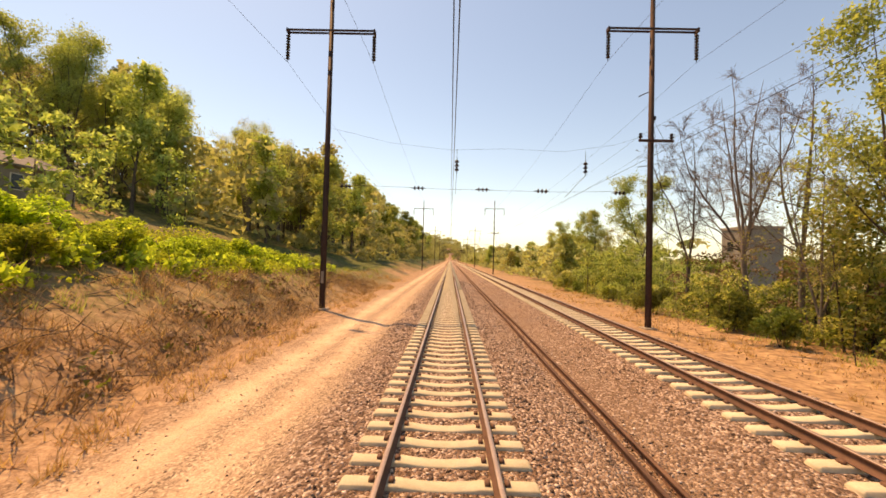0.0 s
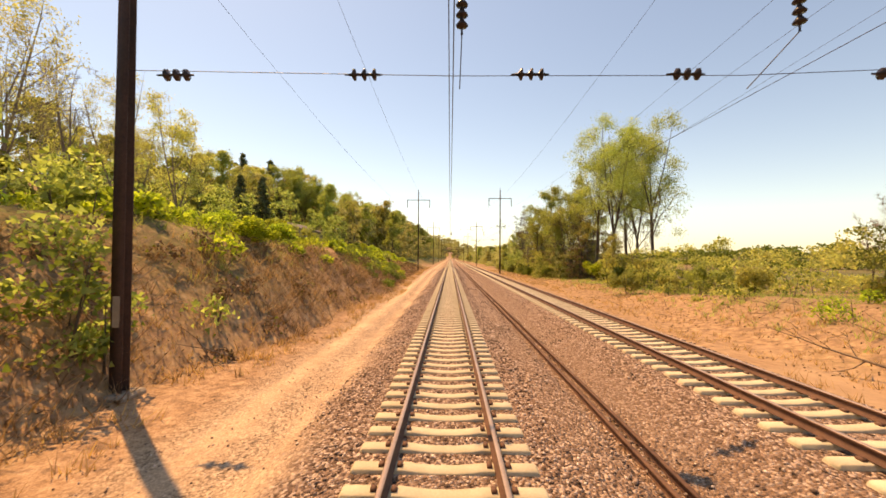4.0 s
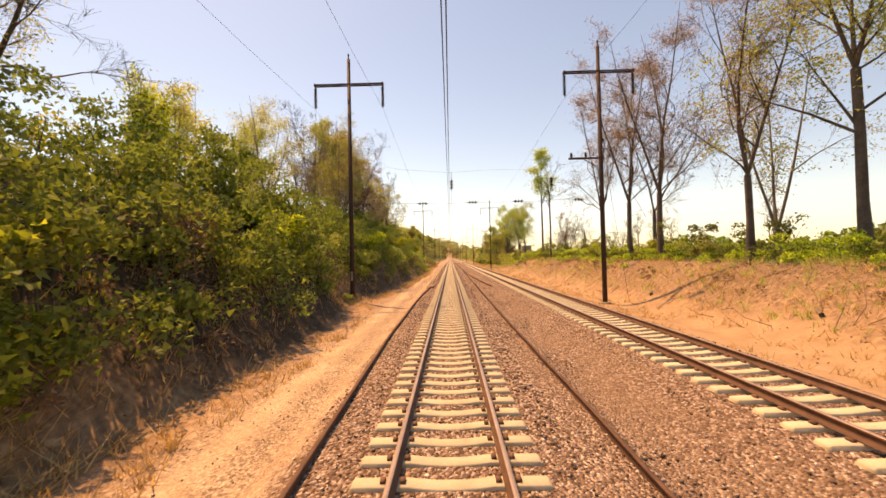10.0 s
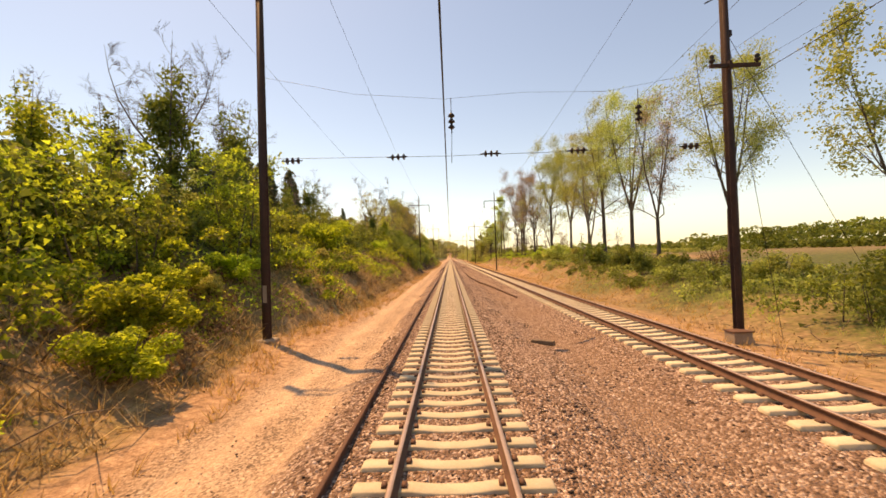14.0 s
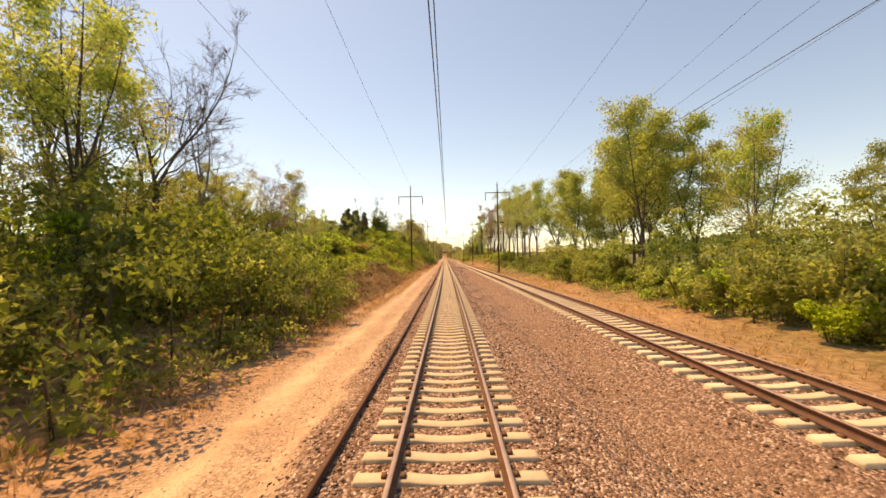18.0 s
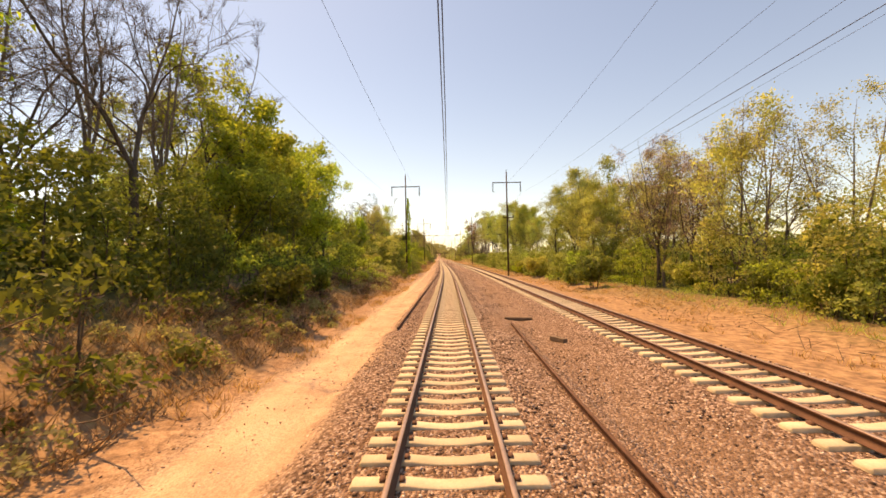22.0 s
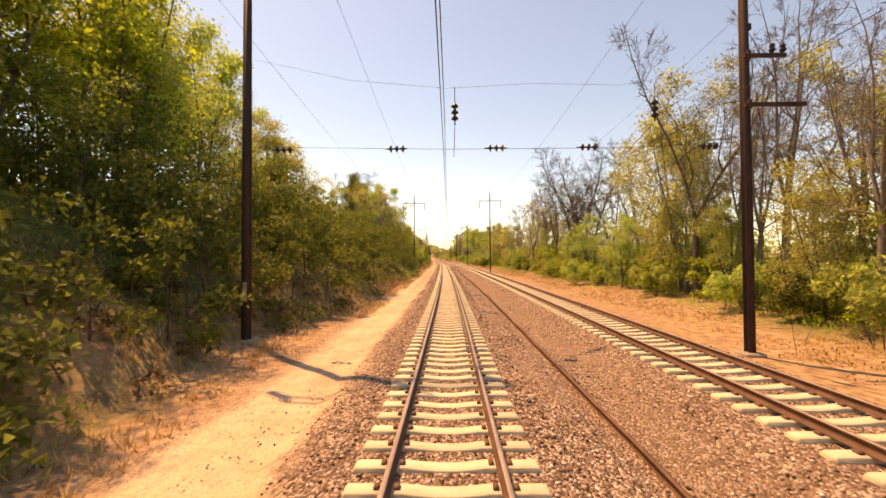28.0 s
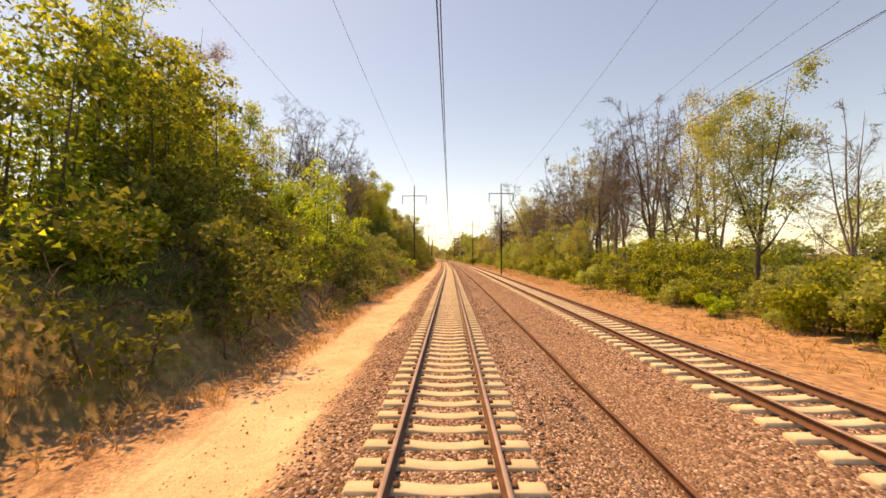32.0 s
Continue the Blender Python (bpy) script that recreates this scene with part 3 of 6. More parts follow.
def strain_insulator(length=0.75):
    prof = [(0.015, -length / 2)]
    for i in range(3):
        z = -length / 2 + 0.14 + i * 0.2
        prof += [(0.03, z), (0.12, z + 0.05), (0.12, z + 0.08), (0.03, z + 0.1)]
    prof += [(0.015, length / 2)]
    v, f = lathe(prof, 8)
    return v[:, [2, 1, 0]], f


def catenary_pole(low_arm, high=0.0):
    """A tall H-section steel pole with a crossarm and two insulator strings."""
    pole = tagged(new("catenary_pole", None), "tall rusty steel pole with crossarm and hanging insulators", "pole", "catenary poles")
    w, d, t, top = 0.14, 0.125, 0.022, 18.7 + high
    outline = [(-w, -d), (w, -d), (w, -d + t), (t / 2, -d + t), (t / 2, d - t), (w, d - t), (w, d), (-w, d), (-w, d - t), (-t / 2, d - t), (-t / 2, -d + t), (-w, -d + t)]
    v = np.array([(x * k, y * k, z) for z, k in ((-1.2, 1.0), (5.0, 1.0), (top, 0.72)) for x, y in outline])
    f = [(j * 12 + i, j * 12 + (i + 1) % 12, j * 12 + 12 + (i + 1) % 12, j * 12 + 12 + i) for j in (0, 1) for i in range(12)]
    f += [(24, 25, 26, 35), (27, 28, 33, 34), (29, 30, 31, 32)]
    part("shaft", (v, np.array(f)), POLE_STEEL, pole)
    if not low_arm:
        part("marker_plate", box(bmesh.new(), -0.08, 0.08, -0.148, -0.135, 1.6, 2.3), FOOTING, pole, "small dull marker plate")
    else:
        for foot in ((7.2, 0.6, -0.3), (2.0, 0.3, -0.3)):
            part("guy_wire", path_tube([(0.1, 0, 12.4), foot], 0.012), WIRE, pole)
        part("guy_clamp", box(bmesh.new(), 0.1, 0.26, -0.08, 0.08, 12.3, 12.55, 0.02), PORCELAIN, pole)
    bm = box(bmesh.new(), -0.38, 0.38, -0.38, 0.38, -1.6, 0.12, 0.05)
    part("footing", bm, FOOTING, pole, "weathered concrete footing")
    bm = bmesh.new()
    for y in (-0.2, 0.13):
        box(bm, -2.66, 2.66, y, y + 0.06, 16.64 + high, 16.75 + high)
    for x in (-2.62, 2.62):
        box(bm, x - 0.05, x + 0.05, -0.2, 0.2, 16.56 + high, 16.8 + high)
    part("crossarm", bm, POLE_STEEL, pole)
    for x in (-2.6, 2.6):
        v, f = insulator_string()
        part("insulator", (v + np.array([x, 0, 16.58 + high]), f), PORCELAIN, pole, "string of dark porcelain discs", True)
    v, f = lathe([(0.05, 18.65), (0.05, 19.0), (0.09, 19.05), (0.02, 19.15)], 8)
    part("cap", (v + np.array([0, 0, high]), f), PORCELAIN, pole)
    for x0, x1, z, pins, braced in low_arm:
        bm = box(bmesh.new(), x0, x1, -0.26, -0.17, z, z + 0.15)
        box(bm, -0.06, 0.06, -0.3, -0.15, z - 0.1, z + 0.25)
        part("lower_arm", bm, POLE_STEEL, pole)
        for x in pins:
            v, f = lathe([(0.02, 0.15), (0.05, 0.2), (0.11, 0.24), (0.12, 0.32), (0.05, 0.36), (0.1, 0.4), (0.09, 0.48), (0.03, 0.53)], 8)
            part("pin_insulator", (v + np.array([x, -0.21, z]), f), PORCELAIN, pole)
        if braced:
            part("brace", path_tube([(x0 * 0.55, -0.2, z + 0.02), (-0.1, -0.2, z - 0.75)], 0.035), POLE_STEEL, pole)
    if low_arm:
        part("bracket", path_tube([(-0.15, 0, 14.0), (-0.75, 0, 13.7)], 0.03), WIRE, pole)
        part("bracket", path_tube([(-0.15, 0, 9.6), (-0.8, 0, 9.5)], 0.02), WIRE, pole)
    return pole


# what the right poles carry below the crossarm: arm from, to, height, pin insulators, braced
BOTH_ARMS = [(-0.8, 1.2, 10.95, (-0.7, 1.1), False)]
INNER_ARM = [(-2.5, 0.15, 10.95, (-2.3, -1.2), True)]
OUTER_ARMS = [(-0.15, 1.4, 11.15, (0.9, 1.3), False), (-0.15, 2.1, 9.3, (), False)]
ARMS = {-62.5: INNER_ARM, -148.7: INNER_ARM, -493.0: OUTER_ARMS}
poles = {}
for s in POLE_S + AHEAD:
    for u in (LEFT_U, RIGHT_U):
        arms = [] if u < 0 else ARMS.get(s, BOTH_ARMS)
        key = (u, id(arms)) if arms else u
        off = u + POLE_OFF.get(s, (0, 0))[u > 0]
        m = at(s, off, float(ground_z(s, off)))
        if key in poles:
            copy_thing(poles[key], m)
        else:
            poles[key] = catenary_pole(arms, 1.0 if u > 0 else 0.0)
            poles[key].matrix_basis = m


def span_between(name, label, category, s, pts, radius, extra=()):
    """A cross-span: an Empty over the track with a wire and its insulators as parts."""
    base = tagged(new(name, None), label, category, "cross-spans over the tracks")
    base.matrix_basis = at(s, 0, 0)
    v, f = path_tube(pts, radius)
    part("wire", (v, f), WIRE, base)
    return base


HANG = insulator_string(0.95, 3)
STRAIN = strain_insulator()
span_first = None
for s in POLE_S + AHEAD:
    if span_first is None:
        span_first = span_between("cross_span", "cross-span wires with strain insulators between two poles", "overhead line", s,
                                  [(LEFT_U, 0, 7.2), (0, 0, 7.05), (SECOND_U, 0, 7.05), (RIGHT_U, 0, 7.25)], 0.009)
        lv = [(LEFT_U, 0, 10.6), (-3.7, 0, 9.75), (0, 0, 9.4), (SECOND_U * 0.5, 0, 9.55), (SECOND_U, 0, 9.45), (9.5, 0, 9.9), (RIGHT_U, 0, 10.6)]
        part("upper_wire", path_tube(lv, 0.0055), WIRE, span_first)
        for x in (-1.95, 1.85, 5.35, 9.9, -6.3):
            v, f = STRAIN
            part("strain_insulator", (v * 1.15 + np.array([x, 0, 7.08]), f), PORCELAIN, span_first, "", True)
        for x, low in ((0.3, 0.0), (7.9, 0.05)):
            v, f = HANG
            part("hanging_insulator", (v * np.array([1.05, 1.05, 0.95]) + np.array([x, 0, 8.9 + low]), f), PORCELAIN, span_first, "", True)
            part("hanger", path_tube([(x, 0, 8.9 + low), (x, 0, 9.45 + low)], 0.014), WIRE, span_first)
            part("dropper", path_tube([(x, 0, 8.0 + low), (x * 0.85, 0, 6.75)], 0.012), WIRE, span_first)
    else:
        copy_thing(span_first, at(s, 0, 0))

# ---- wires along the line ----
STOPS = sorted(POLE_S + AHEAD)


def long_wire(name, label, u, z, sag, radius, shift=None):
    pts = []
    for a, b in zip(STOPS[:-1], STOPS[1:]):
        for i in range(8):
            k = i / 8
            s = a + (b - a) * k
            g = 0.0 if shift is None else shift(s)
            pts.append([float(c) for c in at_xyz(s, u + g, z - 4 * sag * k * (1 - k))])
    tagged(new(name, fast_mesh(name, *path_tube(pts, radius, 5), (WIRE,), True)), label, "wire", "overhead wires")


for u0, low in ((0.0, 0.0), (SECOND_U, -0.2)):
    long_wire("contact_wire", "thin contact wire over the track", u0, 6.75 + low, 0.05, 0.012 if u0 == 0 else 0.007,
              lambda s: float(np.interp(s, (-520, -470, -430, -380, -355, -300, -260, -150), (-0.14, -0.12, 0.05, -0.08, -0.19, -0.16, 0.02, 0.1))))
    if u0 > 0:
        continue
    long_wire("messenger_wire", "sagging messenger wire over the contact wire", u0, 8.35 + low, 1.1, 0.014,
              lambda s: float(np.interp(s, (-520, -430, -380, -340, -300, -260), (-0.14, 0.0, 0.0, -0.14, -0.14, 0.0))))
for u0 in (LEFT_U, RIGHT_U):
    z0 = float(ground_z(-62.5, u0))
    for x in (-2.6, 2.6):
        long_wire("power_line", "dark transmission line below the pole insulators", u0 + x, 14.8 + z0 + (1.0 if u0 > 0 else 0.0), 1.5, 0.0085)
for x in (-0.7, 1.1):
    long_wire("signal_line", "thin line on the lower pole arms", RIGHT_U + x, 10.45, 1.0, 0.006)

# ---- plants ----
def leaf_cards(centres, size, rg, long=1.5):
    """Small pointed leaves at the centres, turned every way."""
    n = len(centres)
    a = rg.normal(size=(n, 3))
    a /= np.linalg.norm(a, axis=1, keepdims=True)
    b = rg.normal(size=(n, 3))
    b -= a * np.sum(a * b, axis=1, keepdims=True)
    b /= np.linalg.norm(b, axis=1, keepdims=True)
    sz = (size * rg.uniform(0.6, 1.35, n))[:, None]
    v = np.stack([centres - a * sz * long * 0.4 - b * sz * 0.5, centres - a * sz * long * 0.4 + b * sz * 0.5, centres + a * sz * long * 0.6], 1)
    return v.reshape(-1, 3), np.arange(3 * n).reshape(n, 3)


def skeleton_of(rg, height, crown_low, spread, limbs, subs, twigs, lean=0.05, stems=1, rise=0.8, fork=0, split=False, crook=0.0):
    """Trunk, limbs, branches and twigs as tapered tubes; several stems part at the fork, a count of sevenths of the height; crook bends the limbs. Gives trunk, branches and twig tips."""
    seg = {6: [], 4: [], 3: []}
    tips, cuts = [], []
    n = 7
    common = [np.array([0.0, 0.0, -0.3])]
    drift = rg.normal(0, lean, 2)
    for i in range(fork):
        drift = drift + rg.normal(0, lean * 0.6, 2)
        common.append(common[-1] + np.array([drift[0] * height / n, drift[1] * height / n, (height + 0.3) / n]))
    r_all = height * 0.0115
    for i in range(fork):
        r0, r1 = (r_all * (1.35 if i == 0 else 1.0 - 0.07 * i)), r_all * (1.0 - 0.07 * (i + 1))
        seg[6].append((common[i], common[i + 1], r0, r1))
    turn0 = rg.uniform(0, 6.283)
    for k in range(stems):
        pts = list(common)
        w = turn0 + k * 6.283 / stems + rg.normal(0, 0.3)
        out = (0.20 + 0.16 * rg.uniform()) * (stems > 1)
        step = np.array([math.cos(w), math.sin(w)]) * out + drift * 0.5
        reach = rg.uniform(0.82, 1.0) if stems > 1 else 1.0
        for i in range(fork, n):
            step = step * 0.86 + rg.normal(0, lean * (0.8 + 1.4 * crook), 2)
            pts.append(pts[-1] + np.array([step[0] * height / n, step[1] * height / n, (height + 0.3) / n * reach]))
        pts = np.array(pts)
        r_base = r_all * (1.0 if stems == 1 else 0.68)
        rad = r_base * (1.0 - np.linspace(0, 1, n + 1) ** 1.1 * 0.93)
        if fork == 0:
            rad[0] *= 1.4
        for i in range(fork, n):
            seg[6].append((pts[i], pts[i + 1], rad[i], rad[i + 1]))
        for j in range(limbs // stems):
            cuts.append((len(seg[4]), len(seg[3])))
            k0 = crown_low + (1 - crown_low) * (j + rg.uniform(0, 1)) / (limbs // stems) * 0.92
            base = np.array([np.interp(k0 * n, np.arange(n + 1), pts[:, c]) for c in range(3)])
            rb = np.interp(k0 * n, np.arange(n + 1), rad) * 0.6
            w = rg.uniform(0, 2 * math.pi)
            ln = spread * height * (1.08 - 0.75 * (k0 - crown_low) / (1 - crown_low)) * rg.uniform(0.55, 1.3)
            d = np.array([math.cos(w), math.sin(w), rise * rg.uniform(0.5, 1.3)])
            d /= np.linalg.norm(d)
            p = base
            lp = [p]
            bends = 6 if crook else 3
            ways = []
            for i in range(bends):
                d = d + rg.normal(0, 0.16 + 0.16 * crook, 3) + np.array([0, 0, 0.12])
                d /= np.linalg.norm(d)
                q = p + d * ln / bends
                seg[4].append((p, q, rb * (1 - i * 0.9 / bends), rb * (1 - (i + 1) * 0.9 / bends) + 0.004))
                p = q
                lp.append(p)
                ways.append(d)
            tips.append(p)
            for i in range(subs):
                k1 = rg.uniform(0.25, 1.0) * bends
                b0 = np.array([np.interp(k1, np.arange(bends + 1), np.array(lp)[:, c]) for c in range(3)])
                e = (ways[min(int(k1), bends - 1)] if crook else d) + rg.normal(0, 0.65, 3) + np.array([0, 0, 0.15])
                e /= np.linalg.norm(e)
                l2 = ln * rg.uniform(0.25, 0.5)
                m = b0 + e * l2 * 0.5
                e2 = e + rg.normal(0, 0.25 + 0.2 * crook, 3) + np.array([0, 0, 0.15])
                end = m + e2 / np.linalg.norm(e2) * l2 * 0.5
                r2 = rb * 0.3
                seg[3].append((b0, m, r2, r2 * 0.65))
                seg[3].append((m, end, r2 * 0.65, 0.006))
                tips.append(end)
                for _ in range(twigs):
                    s0 = b0 + (end - b0) * rg.uniform(0.3, 1.0)
                    g = e + rg.normal(0, 0.7, 3)
                    g /= np.linalg.norm(g)
                    q = s0 + g * l2 * rg.uniform(0.25, 0.6)
                    seg[3].append((s0, q, max(0.011, r2 * 0.35), 0.005))
                    tips.append(q)
    if split:
        # each limb with its branches and twigs by itself
        cuts.append((len(seg[4]), len(seg[3])))
        limbs_made = []
        for (a0, b0), (a1, b1) in zip(cuts[:-1], cuts[1:]):
            limbs_made.append(join_arrays(*(tubes(*(np.array([i[k] for i in items]) for k in range(4)), sides)
                                            for items, sides in ((seg[4][a0:a1], 4), (seg[3][b0:b1], 3)))))
        wood = tubes(*(np.array([i[k] for i in seg[6]]) for k in range(4)), 6)
        return wood, limbs_made, np.array(tips)
    made = []
    for keys in ((6,), (4, 3)):
        pieces = []
        for sides in keys:
            items = seg[sides]
            pieces.append(tubes(np.array([i[0] for i in items]), np.array([i[1] for i in items]), np.array([i[2] for i in items]),
                                np.array([i[3] for i in items]), sides))
        made.append(join_arrays(*pieces))
    return made[0], made[1], np.array(tips)


def shaded_crown(tips, count, scatter, size, rg):
    """Leaves in uneven clumps round the twig tips."""
    weight = rg.uniform(0, 1, len(tips)) ** 2.2 + 0.05
    pick = rg.choice(len(tips), count, p=weight / weight.sum())
    c = tips[pick] + rg.normal(0, scatter * 0.85, (count, 3)) * np.array([1, 1, 0.75])
    return leaf_cards(c, size, rg)


KINDS = {}


def kind_of_tree(key, seed, height, crown_low, spread, limbs, subs, twigs, leaves, scatter, size, bark, leaf, name, label, stems=1, lean=0.04, rise=0.8, fork=0):
    rg = np.random.default_rng(seed)
    wood, boughs, tips = skeleton_of(rg, height, crown_low, spread, limbs, subs, twigs, lean, stems, rise, fork, not leaves, 1.0 if not leaves or leaf is LEAF_BUD else 0.0)
    if leaves:
        made = [("trunk", fast_mesh("trunk", *join_arrays(wood, boughs), (bark,), True))]
    else:
        made = [("trunk", fast_mesh("trunk", *wood, (bark,), True))] + [("limb", fast_mesh("limb", *b, (bark,), True)) for b in boughs]
    if leaves:
        made.append(("crown", fast_mesh("crown", *shaded_crown(tips, leaves, scatter, size, rg), (leaf,))))
    KINDS[key] = (name, label, height, made)


def conifer_kind(key, seed):
    rg = np.random.default_rng(seed)
    h = 14.0
    p0, p1, cards = [(0, 0, -0.3)], [(0, 0, h)], []
    r0, r1 = [0.2], [0.02]
    for z in np.arange(2.2, h - 0.3, 0.55):
        ln = (h - z) * 0.26 + 0.25
        for w in rg.uniform(0, 6.283, 6):
            lw = ln * rg.uniform(0.7, 1.15)
            e = np.array([math.cos(w) * lw, math.sin(w) * lw, z - lw * 0.16 + rg.normal(0, 0.1)])
            p0.append((0, 0, z)), p1.append(e), r0.append(0.035), r1.append(0.008)
            k = rg.uniform(0.25, 1.0, int(7 + lw * 9))[:, None]
            cards.append(np.array([[0, 0, z]]) * (1 - k) + e[None] * k + rg.normal(0, 0.13, (len(k), 3)))
    KINDS[key] = ("conifer_tree", "dark evergreen conifer on the slope", h,
                  [("trunk", fast_mesh("trunk", *tubes(p0, p1, r0, r1, 4), (BARK,))),
                   ("crown", fast_mesh("crown", *leaf_cards(np.concatenate(cards), 0.34, rg, 2.0), (NEEDLES,)))])


def vine_kind(key, seed, leaf, label, full=1.0):
    """A trunk smothered by climbing leaves, a few bare limbs above."""
    rg = np.random.default_rng(seed)
    h = 12.0
    wood, boughs, tips = skeleton_of(rg, h, 0.4, 0.25, 12, 6, 5, 0.06, 2, 0.9, 2)
    # curtains of leaves hanging from the limbs, clumps up the trunk and a mound at the foot
    c = []
    for p in tips[rg.integers(0, len(tips), int(46 * full))]:
        pull = rg.uniform(0.25, 0.85)
        p = np.array([p[0] * pull, p[1] * pull, min(p[2], h * 0.9) * rg.uniform(0.55, 1.0)])
        n = int(rg.integers(60, 150))
        drop = rg.uniform(0.8, 3.6) * rg.uniform(0, 1, n) ** 1.2
        c.append(p + np.stack([rg.normal(0, 0.28, n) * (1 + drop * 0.25), rg.normal(0, 0.28, n) * (1 + drop * 0.25), -drop + rg.normal(0, 0.15, n)], 1))
    for i in range(int(22 * full)):
        n, z = 90, h * 0.8 * rg.uniform(0, 1)
        w, o = rg.uniform(0, 6.283), rg.uniform(0.1, 0.75) * (1.2 - z / h)
        c.append(np.array([math.cos(w) * o, math.sin(w) * o, z]) + rg.normal(0, 0.32, (n, 3)))
    for i in range(16):
        w, o = rg.uniform(0, 6.283), rg.uniform(0.2, 1.7)
        c.append(np.array([math.cos(w) * o, math.sin(w) * o, rg.uniform(0.2, 2.6 - o * 0.9)]) + rg.normal(0, 0.4, (120, 3)))
    c = np.concatenate(c)
    c[:, 2] = np.abs(c[:, 2])
    KINDS[key] = ("vine_clad_tree", label, h, [("trunk", fast_mesh("trunk", *join_arrays(wood, boughs), (BARK,), True)),
                                              ("vine", fast_mesh("vine", *leaf_cards(c, 0.17, rg), (leaf,)))])


def shrub_kind(key, seed, leaf, label, leaves=3400, wide=1.25, size=0.12, stems=9):
    rg = np.random.default_rng(seed)
    h = 2.6
    p0, p1 = [], []
    for _ in range(stems):
        w, o = rg.uniform(0, 6.283), rg.uniform(0.2, 1.0)
        base = np.array([math.cos(w) * 0.25, math.sin(w) * 0.25, -0.15])
        mid = base + np.array([math.cos(w) * o * 0.5, math.sin(w) * o * 0.5, h * 0.5])
        end = mid + np.array([math.cos(w) * o * 0.6, math.sin(w) * o * 0.6, h * rg.uniform(0.25, 0.55)])
        p0 += [base, mid]
        p1 += [mid, end]
    lobes = np.stack([rg.normal(0, wide * 0.48, 12), rg.normal(0, wide * 0.48, 12), rg.uniform(0.35, 0.95, 12) * h * 0.85], 1)
    pick = rg.integers(0, 12, leaves)
    d = rg.normal(size=(leaves, 3))
    d /= np.linalg.norm(d, axis=1, keepdims=True)
    c = lobes[pick] + d * (rg.uniform(0.25, 1, leaves) ** 0.5 * rg.uniform(0.4, 0.75, 12)[pick])[:, None]
    c[:, 2] = np.abs(c[:, 2])
    n = len(p0)
    KINDS[key] = ("shrub", label, h, [("woody_base", fast_mesh("woody_base", *tubes(p0, p1, np.full(n, 0.025), np.full(n, 0.012), 3), (BARK,))),
                                      ("foliage", fast_mesh("foliage", *leaf_cards(c, size, rg), (leaf,)))])


SPRING = "tall deciduous tree in thin spring leaf"
BARE = "bare deciduous tree with fine grey twigs"
kind_of_tree("spring_a", 11, 16, 0.30, 0.27, 20, 7, 3, 12000, 0.46, 0.135, BARK, LEAF_SPRING, "leafy_tree", SPRING, 2, 0.04, 0.9, 2)
kind_of_tree("spring_b", 12, 16, 0.26, 0.27, 18, 7, 3, 11000, 0.42, 0.135, BARK, LEAF_SPRING, "leafy_tree", SPRING, 3, 0.03, 0.9, 2)
kind_of_tree("spring_c", 13, 16, 0.20, 0.30, 22, 7, 3, 12500, 0.48, 0.135, BARK, LEAF_SPRING, "leafy_tree", SPRING, 3, 0.04, 0.8, 1)
kind_of_tree("spring_d", 34, 16, 0.50, 0.17, 16, 7, 3, 6500, 0.36, 0.12, BARK, LEAF_SPRING, "leafy_tree", "tall thin tree with a small leafy top", 1, 0.03, 1.5)
kind_of_tree("tall_a", 35, 25, 0.28, 0.27, 22, 8, 3, 22000, 0.60, 0.115, BARK, LEAF_SPRING, "leafy_tree", "very tall slender tree in thin spring leaf", 3, 0.025, 1.0, 3)
kind_of_tree("tall_b", 36, 25, 0.30, 0.25, 22, 8, 3, 20000, 0.58, 0.115, BARK, LEAF_SPRING, "leafy_tree", "very tall forked tree in thin spring leaf", 4, 0.03, 1.0, 2)
kind_of_tree("deep_a", 14, 12, 0.12, 0.32, 24, 7, 1, 16000, 0.42, 0.135, BARK, LEAF_DEEP, "leafy_tree", "dense deep-green deciduous tree beside the line", rise=1.0)
kind_of_tree("maple_a", 39, 12, 0.06, 0.34, 24, 7, 2, 9500, 0.36, 0.15, BARK, LEAF_MAPLE, "leafy_tree", "full leafy maple with deep green crown to the ground", 2, 0.04, 0.8, 1)
kind_of_tree("round_a", 40, 15, 0.22, 0.30, 27, 8, 3, 15000, 0.34, 0.10, BARK, LEAF_SPRING, "leafy_tree", "round-crowned forked tree in young leaf", 3, 0.02, 1.1, 2)
kind_of_tree("gold_a", 15, 13, 0.20, 0.30, 20, 7, 3, 8500, 0.42, 0.115, BARK, LEAF_GOLD, "leafy_tree", "deciduous tree with golden young leaves", rise=1.1)
kind_of_tree("gold_b", 16, 13, 0.16, 0.30, 18, 7, 3, 7000, 0.40, 0.115, PALEBARK, LEAF_GOLD, "leafy_tree", "deciduous tree with golden young leaves", 3, 0.04, 0.9, 1)
kind_of_tree("bare_a", 17, 18, 0.28, 0.31, 20, 8, 11, 0, 0, 0, BARK, None, "bare_tree", BARE, 2, 0.05, 1.0, 2)
kind_of_tree("bare_b", 18, 18, 0.30, 0.27, 21, 8, 10, 0, 0, 0, PALEBARK, None, "bare_tree", BARE, 3, 0.04, 1.0, 2)
kind_of_tree("bud_a", 19, 18, 0.28, 0.30, 21, 8, 8, 10000, 0.35, 0.065, BARK, LEAF_BUD, "budding_tree", "tall tree with reddish spring buds", 3, 0.04, 1.0, 2)
kind_of_tree("bud_b", 20, 16, 0.25, 0.29, 18, 8, 5, 5500, 0.42, 0.1, PALEBARK, LEAF_GOLD, "budding_tree", "tall tree just coming into yellow bud", 3, 0.04, 1.0, 1)
